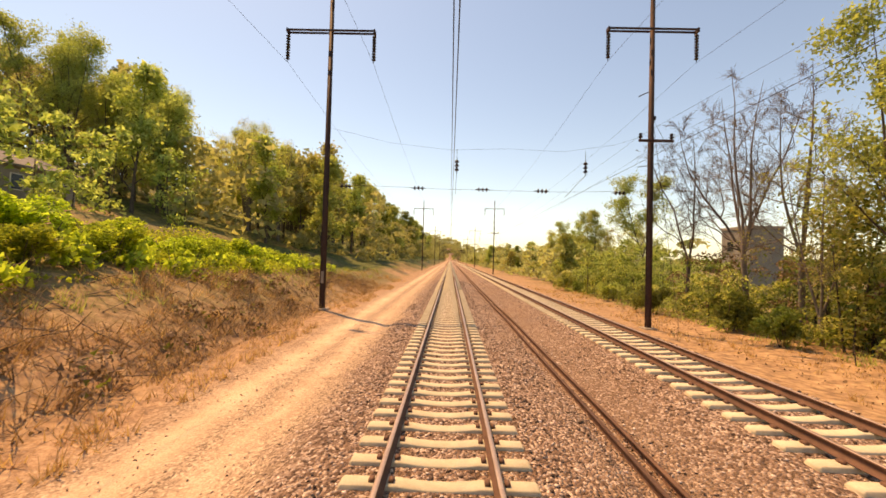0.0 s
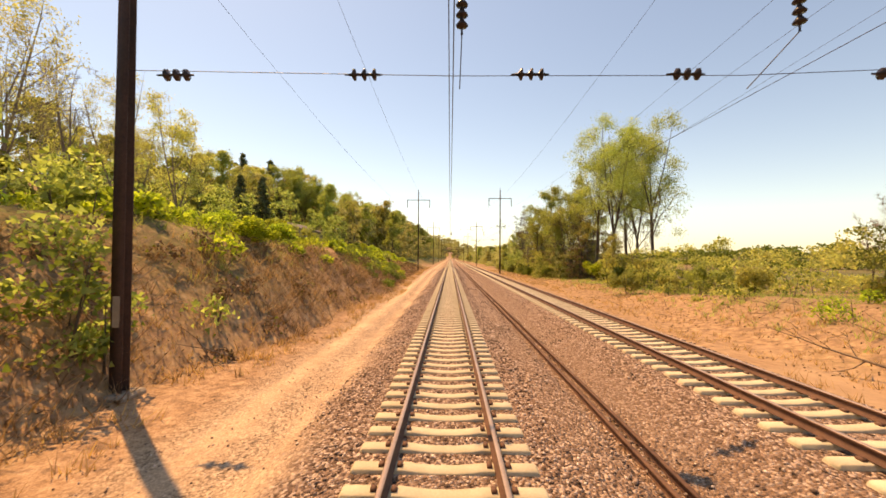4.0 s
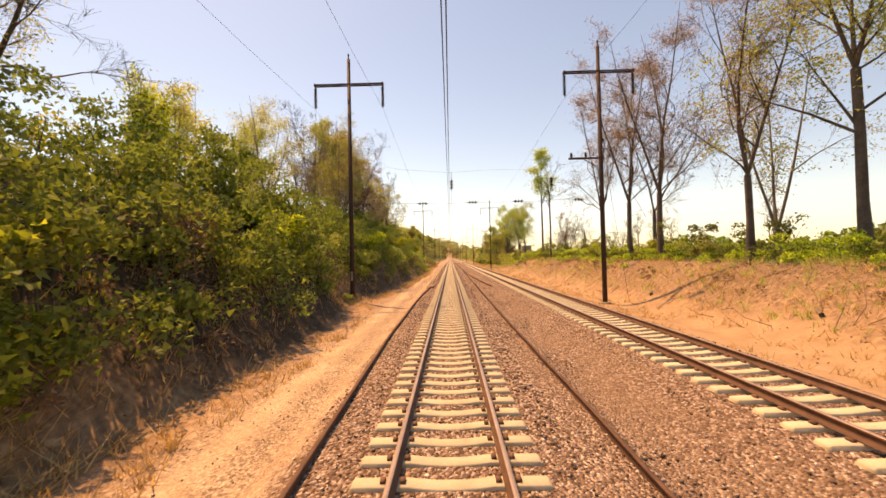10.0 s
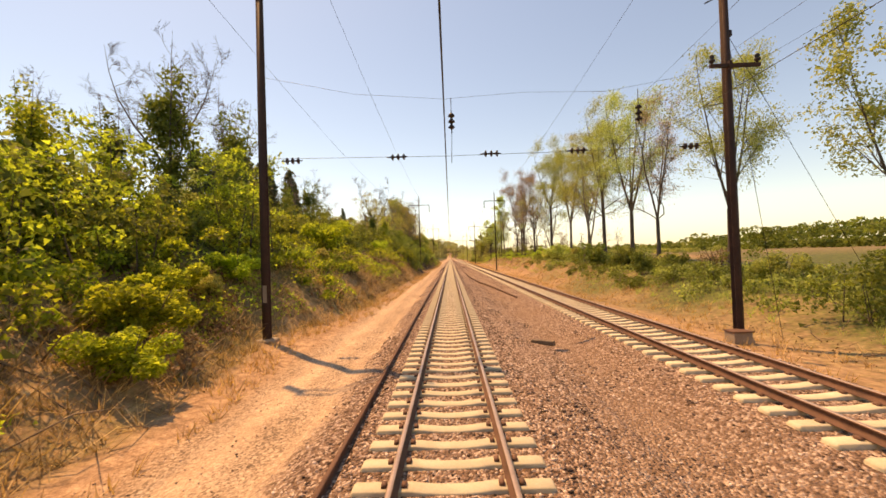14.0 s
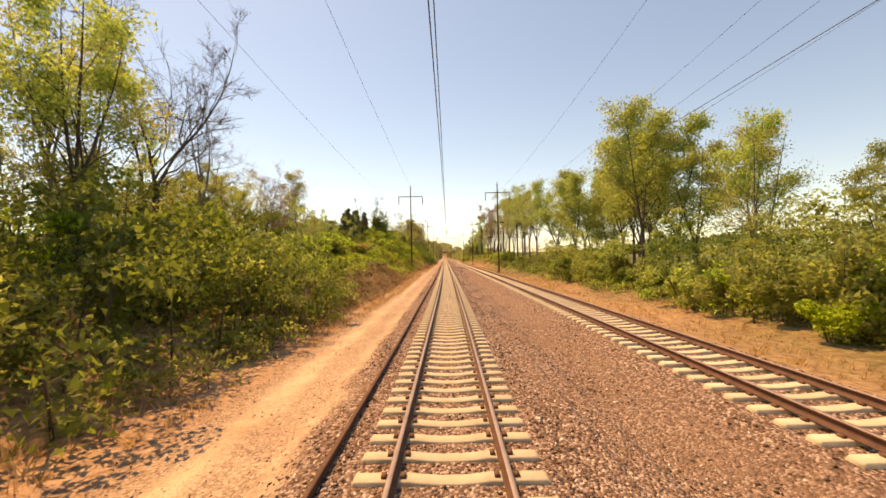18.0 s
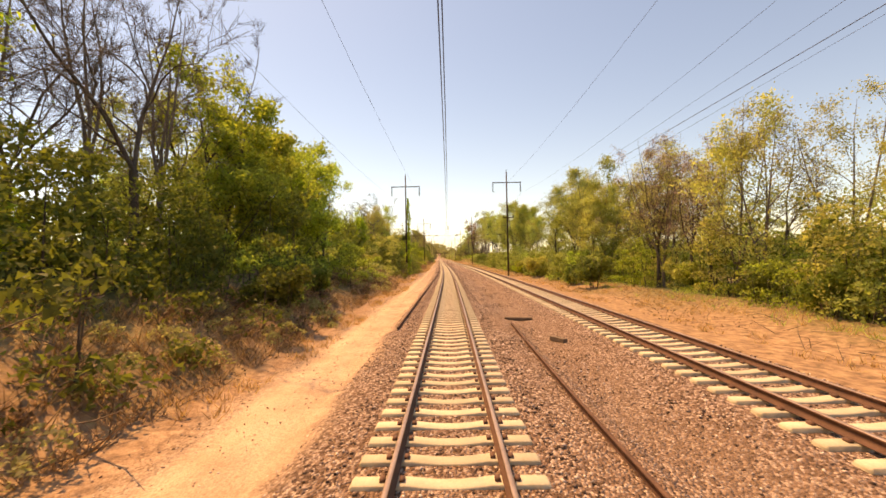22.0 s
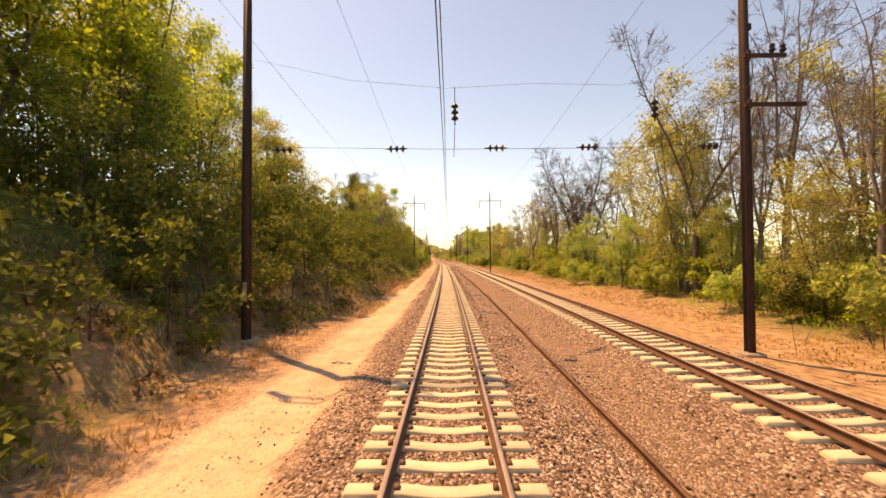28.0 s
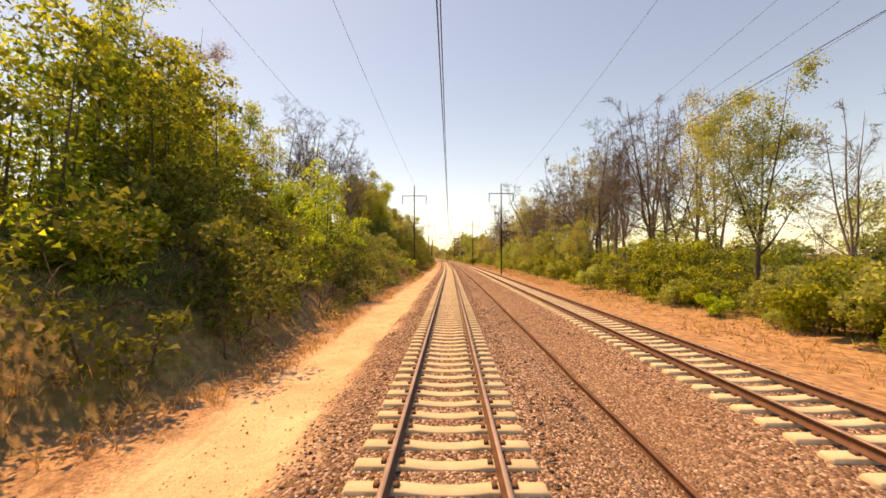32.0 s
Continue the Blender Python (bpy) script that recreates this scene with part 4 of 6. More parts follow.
kind_of_tree("thin_a", 21, 9, 0.25, 0.22, 12, 6, 5, 1200, 0.25, 0.11, PALEBARK, LEAF_SPRING, "sapling_tree", "thin young tree with sparse leaves", 3, 0.06, 1.0, 1)
kind_of_tree("far_a", 31, 14, 0.12, 0.28, 16, 5, 0, 5600, 0.62, 0.24, BARK, LEAF_SPRING, "distant_tree", "spring-green tree far down the line", rise=1.2)
kind_of_tree("far_b", 32, 14, 0.12, 0.28, 16, 5, 0, 5000, 0.62, 0.23, BARK, LEAF_GOLD, "distant_tree", "yellowish tree far down the line", rise=1.2)
kind_of_tree("far_c", 33, 14, 0.12, 0.28, 16, 5, 0, 5600, 0.62, 0.24, BARK, LEAF_DEEP, "distant_tree", "dark green tree far down the line", rise=1.2)
kind_of_tree("bright_a", 38, 13, 0.10, 0.27, 22, 7, 2, 9500, 0.46, 0.12, BARK, LEAF_VINE, "vine_clad_tree", "tree overgrown with bright yellow-green vine", 3, 0.05, 0.9, 1)
kind_of_tree("slim_a", 37, 18, 0.42, 0.13, 16, 6, 5, 0, 0, 0, BARK, None, "bare_tree", "slim bare tree with short upright limbs", 2, 0.03, 1.6, 4)
conifer_kind("conifer", 22)
vine_kind("vine_a", 23, LEAF_DEEP, "bare tree wrapped in dark green climbing vine", 0.5)
vine_kind("vine_b", 24, LEAF_VINE, "dead tree wrapped in bright green climbing vine")
shrub_kind("shrub_deep", 25, LEAF_DEEP, "dense dark green shrub on the bank")
shrub_kind("shrub_spring", 26, LEAF_SPRING, "fresh green shrub on the verge")
shrub_kind("shrub_vine", 27, LEAF_VINE, "mound of bright yellow-green vine leaves", 4200, 1.7, 0.125)
shrub_kind("shrub_gold", 28, LEAF_GOLD, "yellowish spring shrub beside the line")
shrub_kind("shrub_dry", 29, LEAF_BROWN, "dry brown brush with bare stems", 700, 1.2, 0.10, 26)
FIRST = {}
TREE_GROUP = {"shrub": "shrubs along the line"}


def plant(key, s, u, height, turn=None, sink=0.0, wide=1.0):
    name, label, h0, made = KINDS[key]
    k = height / h0
    turn = float(rng.uniform(0, 360)) if turn is None else turn
    m = at(s, u, float(ground_z(s, u)) - sink, turn) @ Matrix.Diagonal((k * wide, k * wide, k, 1))
    if key in FIRST:
        first = FIRST[key].scale
        return copy_thing(FIRST[key], m @ Matrix.Diagonal((1 / first.x, 1 / first.y, 1 / first.z, 1)))
    top = tagged(new(name, None), label, "shrub" if name == "shrub" else "tree", TREE_GROUP.get(name, "trees along the line"))
    for pn, me in made:
        part(pn, me, None, top)
    top.matrix_basis = m
    FIRST[key] = top
    return top


def belt(s0, s1, u0, u1, count, keys, low, high, wide=1.0):
    """Plants scattered evenly over a stretch, offset u0 to u1."""
    for i in range(count):
        s = s0 + (s1 - s0) * (i + rng.uniform(0.1, 0.9)) / count
        key, u = keys[int(rng.integers(0, len(keys)))], rng.uniform(u0, u1)
        plant(key, s, float(drawn_in(s, u)) if key.startswith("shrub") else u, rng.uniform(low, high), wide=wide)


# single trees: kind, s, u, height
for key, s, u, h in (
        ("bare_b", 26, 18.8, 17), ("bare_a", 29, 20.5, 17), ("bare_b", 24, 20.5, 16), ("bare_a", 33, 19, 15), ("conifer", 79, -67, 23), ("bud_a", 74, -60, 17), ("spring_a", 11, 22, 18), ("spring_b", 5, 22.5, 18), ("bare_a", 0, 23, 17), ("spring_a", 64, 30, 18), ("tall_a", 10, 35, 28), ("tall_b", -11, 24, 25), ("tall_a", -15, 28, 23), ("bare_a", -21, 22.5, 12), ("spring_b", 18, 19.5, 15), ("spring_d", 15, 18.5, 14), ("bud_b", 21, 18.8, 10),
        ("tall_a", -3, 24.5, 24), ("spring_b", 6, 26, 16), ("tall_b", -6, 30, 22), ("gold_a", -21, 20, 6), ("spring_d", -88, 20.8, 24), ("bud_a", -122, 21.5, 23)):
    plant(key, s, u, h)
for key, s, u, h in (
        ("bud_a", -131, 21.5, 25), ("bud_a", -140, 20.5, 24), ("bud_a", -151, 21, 22), ("bare_a", -126, 27, 22), ("tall_a", -156, 24, 27), ("tall_b", -161, 31, 26), ("bud_b", -147, 26, 18),
        ("tall_b", -171, 24, 23), ("bud_b", -183, 24, 22), ("tall_a", -189, 24, 24), ("tall_b", -196, 25, 24), ("bud_a", -203, 25, 20), ("tall_b", -217, 24, 20), ("spring_b", -228, 27, 17)):
    plant(key, s, u, h)
for key, s, u, h in (
        ("conifer", 113, -95, 27), ("conifer", 6, -36, 12), ("conifer", 12.5, -36, 10), ("conifer", 3.5, -39, 11), ("conifer", -199, -28, 12), ("conifer", -207, -27, 10),
        ("conifer", -184, -30, 11), ("conifer", -196, -32, 12), ("bare_b", -220, -17, 12), ("bare_a", -226, -18, 14), ("vine_a", -229, -19.5, 9), ("vine_b", -238, -15, 7), ("bare_a", -272, -24, 10), ("gold_a", -266, -22, 12)):
    plant(key, s, u, h)
for key, s, u, h in (
        ("spring_c", -273, -31, 12), ("spring_a", -267, -35, 12.5), ("maple_a", -262, -33, 11), ("spring_b", -277, -36, 12), ("thin_a", -280, -14, 6), ("thin_a", -288, -14, 6.5), ("conifer", -327, -22, 11), ("bud_b", -137, -20, 14), ("bare_a", -119, -20, 20), ("bare_a", -372, -17, 17),
        ("bare_b", -378, -18, 18), ("bare_a", -301, -18, 14), ("bare_b", -306, -19, 13), ("bare_b", -424, 21, 22), ("bare_a", -431, 21, 21), ("bare_a", -474, 21, 24)):
    plant(key, s, u, h)
for key, s, u, h in (
        ("bare_b", -480, 23, 24), ("bare_a", -516, 21, 22), ("round_a", -554, 21, 15.5), ("bare_a", -523, -15, 13), ("bare_b", -529, -13.5, 14), ("bare_a", -518, -16, 14), ("bare_b", -534, -17, 15), ("bare_b", -526, -14, 14), ("bare_a", -531, -15, 15), ("bright_a", -495, -16.2, 15.5), ("bright_a", -489, -16.2, 15), ("bright_a", -551, -13.5, 5), ("bright_a", -557, -14, 9.5), ("bright_a", -562, -14.5, 9.5), ("bright_a", -567, -13.8, 9.5), ("bud_a", -280, -20, 10), ("bud_b", -287, -19, 9), ("bud_a", -274, -21, 9), ("bare_a", -303.5, -15.5, 15), ("bare_b", -297, -17, 13), ("bare_a", -322, -16.5, 11), ("bare_b", -319, -18, 12), ("bare_b", -315.5, -17, 11), ("bud_b", -497, -18, 16),
        ("vine_b", -387, -15, 14), ("vine_b", -391, -16.5, 12), ("bare_a", -401, -14, 16), ("bare_b", -536, -16, 13), ("bare_a", -540, -17, 14)):
    plant(key, s, u, h)

plant("bud_b", -167, -17, 12)
plant("vine_a", -168, -16, 8)
for key, s, u, h in (("bare_a", -545, -16, 12), ("bud_a", -556, -17, 13), ("bare_b", -549, -18, 13), ("bare_b", -561, 21, 12), ("bare_a", -566, 21, 11), ("thin_a", -565, 19.5, 8)):
    plant(key, s, u, h)
plant("shrub_vine", -562.5, 17.6, 2.6, wide=1.1)
plant("shrub_spring", -567, 18.4, 3.6, wide=1.0)
for s, u, h in ((-243, -7.6, 1.3), (-241, -8.8, 1.6), (-238, -9.8, 1.5), (-233, -10.2, 1.4)):
    plant("shrub_vine", s, u, h, wide=1.3)
plant("slim_a", -95.5, 20.8, 23, wide=0.75)
for s, u, h in ((17, -14.8, 1.7), (14, -15.8, 2.0), (20.5, -14.4, 1.5), (24, -15.4, 1.7), (28, -14.6, 1.5), (11, -17, 2.2)):
    plant("shrub_vine", s, u, h, wide=1.5)

# woods: s from, s to, u from, u to, count, kinds, height
G, B = ["gold_a", "gold_b", "bud_b", "spring_c"], ["bare_a", "bare_b", "bud_a", "bud_b"]
SH, SD = ["shrub_spring", "shrub_gold", "shrub_deep"], ["shrub_deep", "shrub_deep", "shrub_spring"]
FAR, SLIM = ["far_a", "far_b", "far_c", "far_a"], ["bud_b", "gold_b", "bud_b", "spring_b", "bud_a"]
belt(60, 420, -30, -16.5, 46, FAR, 15, 21, 1.0)
belt(44, 125, -50, -26, 62, ["far_a", "spring_a", "tall_b", "tall_a", "bud_b", "bud_a"], 14.5, 19)
belt(-30, 90, -80, -47, 36, ["far_a", "bud_b", "far_b", "bud_b"], 12.5, 17.5)
belt(-60, 45, -19, -12.0, 20, ["shrub_vine", "shrub_vine", "shrub_spring"], 1.1, 1.9, 1.4)
belt(-152, -130, -22, -13, 6, SLIM, 6, 10)
belt(-132, -80, -24, -14.0, 12, ["bud_b", "bud_a", "bare_b", "bare_a", "bud_a"], 12, 16)
belt(-140, -100, -17, -12.6, 7, ["bud_a", "bud_b", "bare_b"], 11, 15)
belt(-98, -76, -18, -13.5, 6, ["bud_b", "bud_b", "bud_a"], 13, 17)
belt(-85, -42, -22, -14, 14, ["bare_b", "bud_b", "bare_a", "gold_b"], 8, 11)
belt(-170, -60, -15, -10.0, 22, SD + ["shrub_vine", "shrub_dry"], 1.4, 2.8, 1.2)
belt(-262, -176, -22, -12, 20, ["shrub_vine", "shrub_deep", "shrub_spring"], 1.4, 2.8, 1.3)
belt(-262, -176, -12, -9.5, 8, ["shrub_dry", "shrub_gold"], 0.7, 1.4)
belt(-262, -176, -45, -24, 17, ["bud_b", "vine_a", "spring_a", "thin_a", "bud_b"], 7, 10.5)
belt(-345, -255, -22, -12.5, 16, SH, 1.2, 2.6, 1.2)
belt(-354, -300, -48, -25, 15, ["spring_a", "bud_b", "spring_c", "maple_a", "bare_b"], 10, 14)
belt(-300, -258, -50, -22, 10, ["gold_b", "spring_c", "bud_b"], 7, 10)
belt(-334, -318, -20, -13, 7, ["vine_b", "gold_b", "bare_a", "bare_b"], 8, 12)
belt(-318, -298, -17, -12, 7, ["gold_b", "thin_a", "vine_b"], 3.5, 5.5)
belt(-349, -335, -20, -11, 5, SH + ["shrub_dry"], 1.2, 2.6)
belt(-374, -353, -19, -15.5, 5, ["spring_c", "maple_a"], 10, 12.5)
for s, u, h in ((-354, -13.6, 11.5), (-358.5, -15, 12.5), (-362, -13.2, 11), (-366, -14.6, 12), (-370, -13.4, 11), (-373.5, -13.8, 12.5)):
    plant("maple_a", s, u, h)
belt(-407, -376, -22, -14.5, 9, ["bare_a", "bud_b", "bare_b"], 13, 17)
belt(-460, -424, -27, -19.5, 13, ["bud_b", "bare_a", "spring_b"], 11.5, 13.5)
belt(-418, -403, -24, -14.5, 14, ["bare_a", "bud_b", "spring_b", "gold_a", "deep_a", "bare_b", "deep_a"], 15, 19)
for key, s, u, h in (("bud_a", -414, 20.4, 17), ("bud_b", -416.5, 22, 17), ("bud_a", -411, 22.5, 16), ("gold_b", -415, 23.5, 14),
                     ("spring_b", -311, -13.2, 11), ("gold_b", -309, -15, 11), ("spring_c", -313, -16, 10.5)):
    plant(key, s, u, h)
belt(-500, -455, -25, -15.5, 18, SLIM + ["spring_c", "spring_a"], 13, 17)
belt(-546, -520, -24, -13.5, 6, ["bare_a", "bare_b", "thin_a"], 10, 14)
belt(-584, -545, -22, -13.5, 9, ["vine_b", "spring_c", "bare_b", "gold_b"], 5, 8)
belt(-584, -370, -14, -9.5, 26, SD + ["shrub_vine", "shrub_dry"], 1.0, 2.4, 1.2)
belt(60, 420, 17, 32, 40, FAR, 6, 11, 1.2)
belt(2, 60, 16, 19, 12, SD, 1.4, 2.6)
belt(-46, -20, 17, 21, 6, SH, 1.2, 2.6)
belt(66, 120, 22, 40, 9, ["gold_a", "spring_a", "bud_b", "gold_b"], 9, 15)
for key, s, u, h in (("bare_a", -61, 34, 13), ("bare_b", -66, 37, 13), ("bare_b", -53, 36, 12), ("bare_a", -72, 32, 12), ("bud_a", -76, 29, 12), ("bare_a", -46, 33, 11),
                     ("bud_b", -84, -17, 14), ("bare_b", -91, -14, 17), ("bare_b", -112, -15, 16), ("bare_a", -117, -14, 17), ("bare_b", -123, -16, 17),
                     ("vine_a", -203, -17, 9), ("bare_b", -205.5, -18, 9), ("conifer", -202, -28, 11), ("conifer", -206, -29, 11), ("conifer", -178, -29, 14), ("conifer", -182, -31, 14), ("conifer", -174, -30, 13), ("conifer", -187, -30, 14), ("conifer", -170, -31, 12), ("conifer", -190, -32, 14), ("conifer", -180, -35, 14), ("conifer", -175, -34, 13), ("conifer", -194, -29, 13), ("spring_b", -338, 21.5, 17), ("bud_b", -333, 23, 17), ("gold_a", -342, 20, 11), ("spring_b", -327, 22, 16), ("bare_b", -201, -16.5, 9), ("vine_a", -207, -18, 8), ("shrub_deep", -213, 18, 2.2), ("shrub_deep", -208, 19, 2.4), ("shrub_deep", -216, 20, 2.0),
                     ("bare_b", -392, 21, 19), ("bare_a", -387, 22.5, 18), ("bare_a", -395, 24, 18), ("bud_a", -408, 20.5, 7), ("bud_b", -413, 21, 13), ("bare_a", -540, 20.5, 20), ("bare_b", -533, 21, 20), ("bare_a", -524, 21, 22)):
    plant(key, s, u, h)
for key, s, u, h in (("bud_b", 4, 22, 14), ("spring_c", 8, 21.5, 13), ("bud_b", 12, 23, 15), ("gold_b", 1, 24, 13), ("spring_b", 16, 22, 14)):
    plant(key, s, u, h)
belt(-25, 4, 23, 29, 8, ["shrub_gold", "shrub_vine", "shrub_spring"], 2.0, 3.6, 1.2)
belt(-575, -550, 16.8, 19, 6, ["shrub_vine", "shrub_spring"], 1.0, 1.9, 1.2)
belt(-325, -296, 15.2, 17.5, 10, ["shrub_gold", "shrub_vine", "shrub_spring"], 1.6, 3.0, 1.2)
belt(-170, -45, 19, 25, 18, ["shrub_spring", "shrub_dry", "shrub_gold", "thin_a"], 1.2, 2.6, 1.3)
belt(-115, -20, 34, 64, 14, ["bare_a", "bare_b", "bud_a"], 8, 12)
plant("bare_b", -52, 34, 11)
belt(-262, -165, 17, 24, 14, SH + ["shrub_dry"], 1.4, 3.0, 1.2)
belt(-286, -250, 19.5, 27, 12, ["spring_a", "spring_b", "spring_c", "spring_a", "bud_b"], 15.5, 19)
belt(-297, -287, 21, 27, 3, ["spring_a", "spring_b", "bud_b"], 12, 14.5)
belt(-312, -298, 22, 27, 3, ["spring_b", "bud_b", "thin_a"], 9, 12.5)
belt(-327, -313, 21, 27, 5, ["tall_b", "tall_a", "bud_b"], 16, 19)
belt(-350, -328, 21, 28, 6, ["spring_b", "gold_b", "bud_b"], 12, 15)
belt(-358, -262, 15.5, 18.5, 14, SH + ["shrub_deep"], 1.8, 3.8)
belt(-430, -358, 19.5, 22, 10, SH + ["shrub_deep"], 1.4, 3.0)
belt(-374, -345, 20.5, 28, 11, ["bud_b", "bud_a", "gold_b", "spring_a", "bare_a"], 11, 15)
for s, u, h in ((-357, 21, 15), (-353, 22.5, 15), (-361, 22, 13)):
    plant("bud_a", s, u, h)
belt(-428, -374, 20, 30, 9, G + ["bare_a"], 6, 9)
belt(-452, -425, 20, 30, 8, ["bare_a", "bare_b", "bud_a"], 17, 23)
belt(-500, -452, 19.5, 30, 14, ["bare_a", "bare_b", "bare_b", "bare_a", "bud_b", "gold_b"], 16, 21)
belt(-500, -425, 17.0, 20, 10, SH, 1.8, 3.4)
belt(-548, -500, 21, 29, 14, ["bare_a", "bare_b", "bare_b", "bare_a", "bud_b", "bare_b"], 17, 22)
belt(-508, -478, 21, 26, 7, ["bare_b", "bare_b", "bare_a"], 16, 21)
belt(-528, -425, 18.5, 21.5, 22, ["thin_a", "gold_b", "spring_b", "spring_c", "thin_a"], 5.5, 10)
belt(-576, -554, 19.5, 26, 5, ["thin_a", "bud_b", "bare_b"], 6, 9)
belt(-584, -570, 20, 30, 2, B, 10, 13)
belt(-584, -490, 17, 20.5, 12, ["shrub_spring", "shrub_gold", "shrub_spring"], 1.8, 3.6)


def thicket(s0, s1, u0, u1, low, high, per, mat, seed, name, label, card=0.118, lobe=0.8, each=100, stems=True, shade_core=26):
    """A dense uneven mass of brush: stacked lobes of small leaves on thin stems. per: columns a square metre."""
    rg = np.random.default_rng(seed)
    n = int(abs((s1 - s0) * (u1 - u0)) * per)
    s, u = rg.uniform(s0, s1, n), rg.uniform(u0, u1, n)
    u = drawn_in(s, u)
    tall = low + (high - low) * np.clip(1.5 * value_noise(s * 0.14, u * 0.2, seed) - 0.25 + rg.normal(0, 0.12, n), 0, 1.2)
    keep = value_noise(s * 0.3 + 7, u * 0.35, seed + 3) > 0.25
    s, u, tall = s[keep], u[keep], tall[keep]
    cs, cu, cz, cr = [], [], [], []
    for a, b, h in zip(s, u, tall):
        k = max(1, int(h / (lobe * 1.15)))
        z = np.linspace(lobe * 0.5, max(h - lobe * 0.5, lobe * 0.55), k) + rg.normal(0, lobe * 0.2, k)
        cs.append(a + rg.normal(0, lobe * 0.6, k)), cu.append(b + rg.normal(0, lobe * 0.6, k)), cz.append(z)
        cr.append(lobe * rg.uniform(0.55, 1.2, k))
    cs, cu, cz, cr = (np.concatenate(i) for i in (cs, cu, cz, cr))
    x, y, z = at_xyz(cs, cu, ground_z(cs, cu) + cz)
    c = np.repeat(np.stack([x, y, z], 1), each, 0)
    d = rg.normal(size=c.shape)
    d /= np.linalg.norm(d, axis=1, keepdims=True)
    d[:, 2] = np.where(d[:, 2] < -0.4, -d[:, 2], d[:, 2])
    c = c + d * (np.repeat(cr, each) * rg.uniform(0.3, 1, len(c)) ** 0.5)[:, None] * np.array([1.15, 1.15, 0.85])
    v, f = leaf_cards(c, card, rg, 1.4)
    index = np.zeros(len(f), int)
    if shade_core:
        # shade inside the brush, put in as larger leaves of the deep green
        k = np.repeat(np.stack([x, y, z], 1), shade_core, 0) + rg.normal(0, 0.42, (shade_core * len(x), 3)) * np.repeat(cr, shade_core)[:, None]
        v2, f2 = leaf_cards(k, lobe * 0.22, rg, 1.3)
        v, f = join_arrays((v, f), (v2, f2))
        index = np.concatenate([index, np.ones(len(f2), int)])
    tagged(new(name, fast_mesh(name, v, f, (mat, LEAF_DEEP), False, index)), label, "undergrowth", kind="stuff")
    if stems:
        x, y, z = at_xyz(s, u, ground_z(s, u) - 0.1)
        p = np.stack([x, y, z], 1)
        q = p + np.stack([rg.normal(0, 0.35, len(s)), rg.normal(0, 0.35, len(s)), tall * rg.uniform(0.6, 1.02, len(s))], 1)
        tagged(new(name + "_stems", fast_mesh(name + "_stems", *tubes(p, q, 0.02 + 0.008 * tall, 0 * s + 0.008, 3), (BARK,))),
               "thin grey stems in the undergrowth", "undergrowth", kind="stuff")


for key, s, u, h in (("spring_b", -125, -15, 15.5), ("bud_b", -121.5, -16.5, 17), ("spring_a", -118, -17.5, 17), ("bare_a", -114.5, -15, 16), ("bare_b", -127, -17.5, 17),
                     ("vine_a", -229, -16.3, 12), ("vine_a", -223, -15.2, 11.5), ("bare_a", -381, -13.6, 17), ("bare_b", -377, -15.5, 16), ("deep_a", -436, -16, 9), ("vine_a", -440, -14.5, 9), ("bare_a", -438, -15, 15), ("gold_b", -431, -17, 13), ("spring_b", -428, -16, 13),
                     ("gold_b", -158, -15.5, 8), ("vine_b", -160.5, -14.5, 7.5), ("gold_b", -153, -17, 9), ("bare_a", -166, -16, 15)):
    plant(key, s, u, h)

UG, DARK, FRESH = "undergrowth", "tangled dark green brush on the bank", "dense fresh green brush beside the line"
# left side
thicket(-58, 42, -20, -12.2, 0.4, 1.4, 0.46, LEAF_VINE, 101, UG, "bright vine-covered brush on the bank top", 0.2, 0.7)
thicket(-172, -62, -21, -9.0, 0.8, 3.6, 0.30, LEAF_DEEP, 102, UG, DARK)
thicket(-172, -62, -21, -13, 1.0, 4.0, 0.14, LEAF_SPRING, 103, UG, FRESH)
thicket(-84, -58, -15, -9.0, 1.0, 3.0, 0.36, LEAF_SPRING, 174, UG, FRESH)
thicket(-82, -66, -14, -10.4, 1.5, 4.0, 0.34, LEAF_VINE, 175, UG, "bright vine draped over the brush")
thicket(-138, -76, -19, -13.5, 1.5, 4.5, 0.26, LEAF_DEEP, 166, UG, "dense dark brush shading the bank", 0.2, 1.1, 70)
thicket(-262, -172, -22, -9.9, 0.6, 2.6, 0.34, LEAF_VINE, 104, UG, "bright vine-covered brush on the bank")
thicket(-262, -172, -24, -13, 0.8, 3.8, 0.20, LEAF_DEEP, 105, UG, DARK)
thicket(-352, -300, -24, -11.4, 0.7, 2.4, 0.34, LEAF_SPRING, 106, UG, FRESH)
thicket(-300, -258, -24, -11.8, 0.6, 2.6, 0.36, LEAF_VINE, 163, UG, "bright vine-covered brush on the low bank")
thicket(-336, -300, -20, -10.6, 1.2, 4.0, 0.32, LEAF_DEEP, 107, UG, DARK)
thicket(-352, -333, -14, -9.4, 0.5, 1.8, 0.36, LEAF_SPRING, 176, UG, FRESH)
thicket(-340, -318, -13.5, -8.8, 0.6, 2.2, 0.40, LEAF_DEEP, 177, UG, DARK)
thicket(-335, -317, -16, -10.6, 3.0, 7.5, 0.28, LEAF_GOLD, 108, UG, "tall vine-draped brush by the pole")
thicket(-380, -353, -21, -9.6, 0.8, 3.4, 0.40, LEAF_MAPLE, 109, UG, DARK)
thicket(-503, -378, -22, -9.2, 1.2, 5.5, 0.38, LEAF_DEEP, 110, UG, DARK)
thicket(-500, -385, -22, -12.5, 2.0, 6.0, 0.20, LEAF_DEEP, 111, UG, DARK)
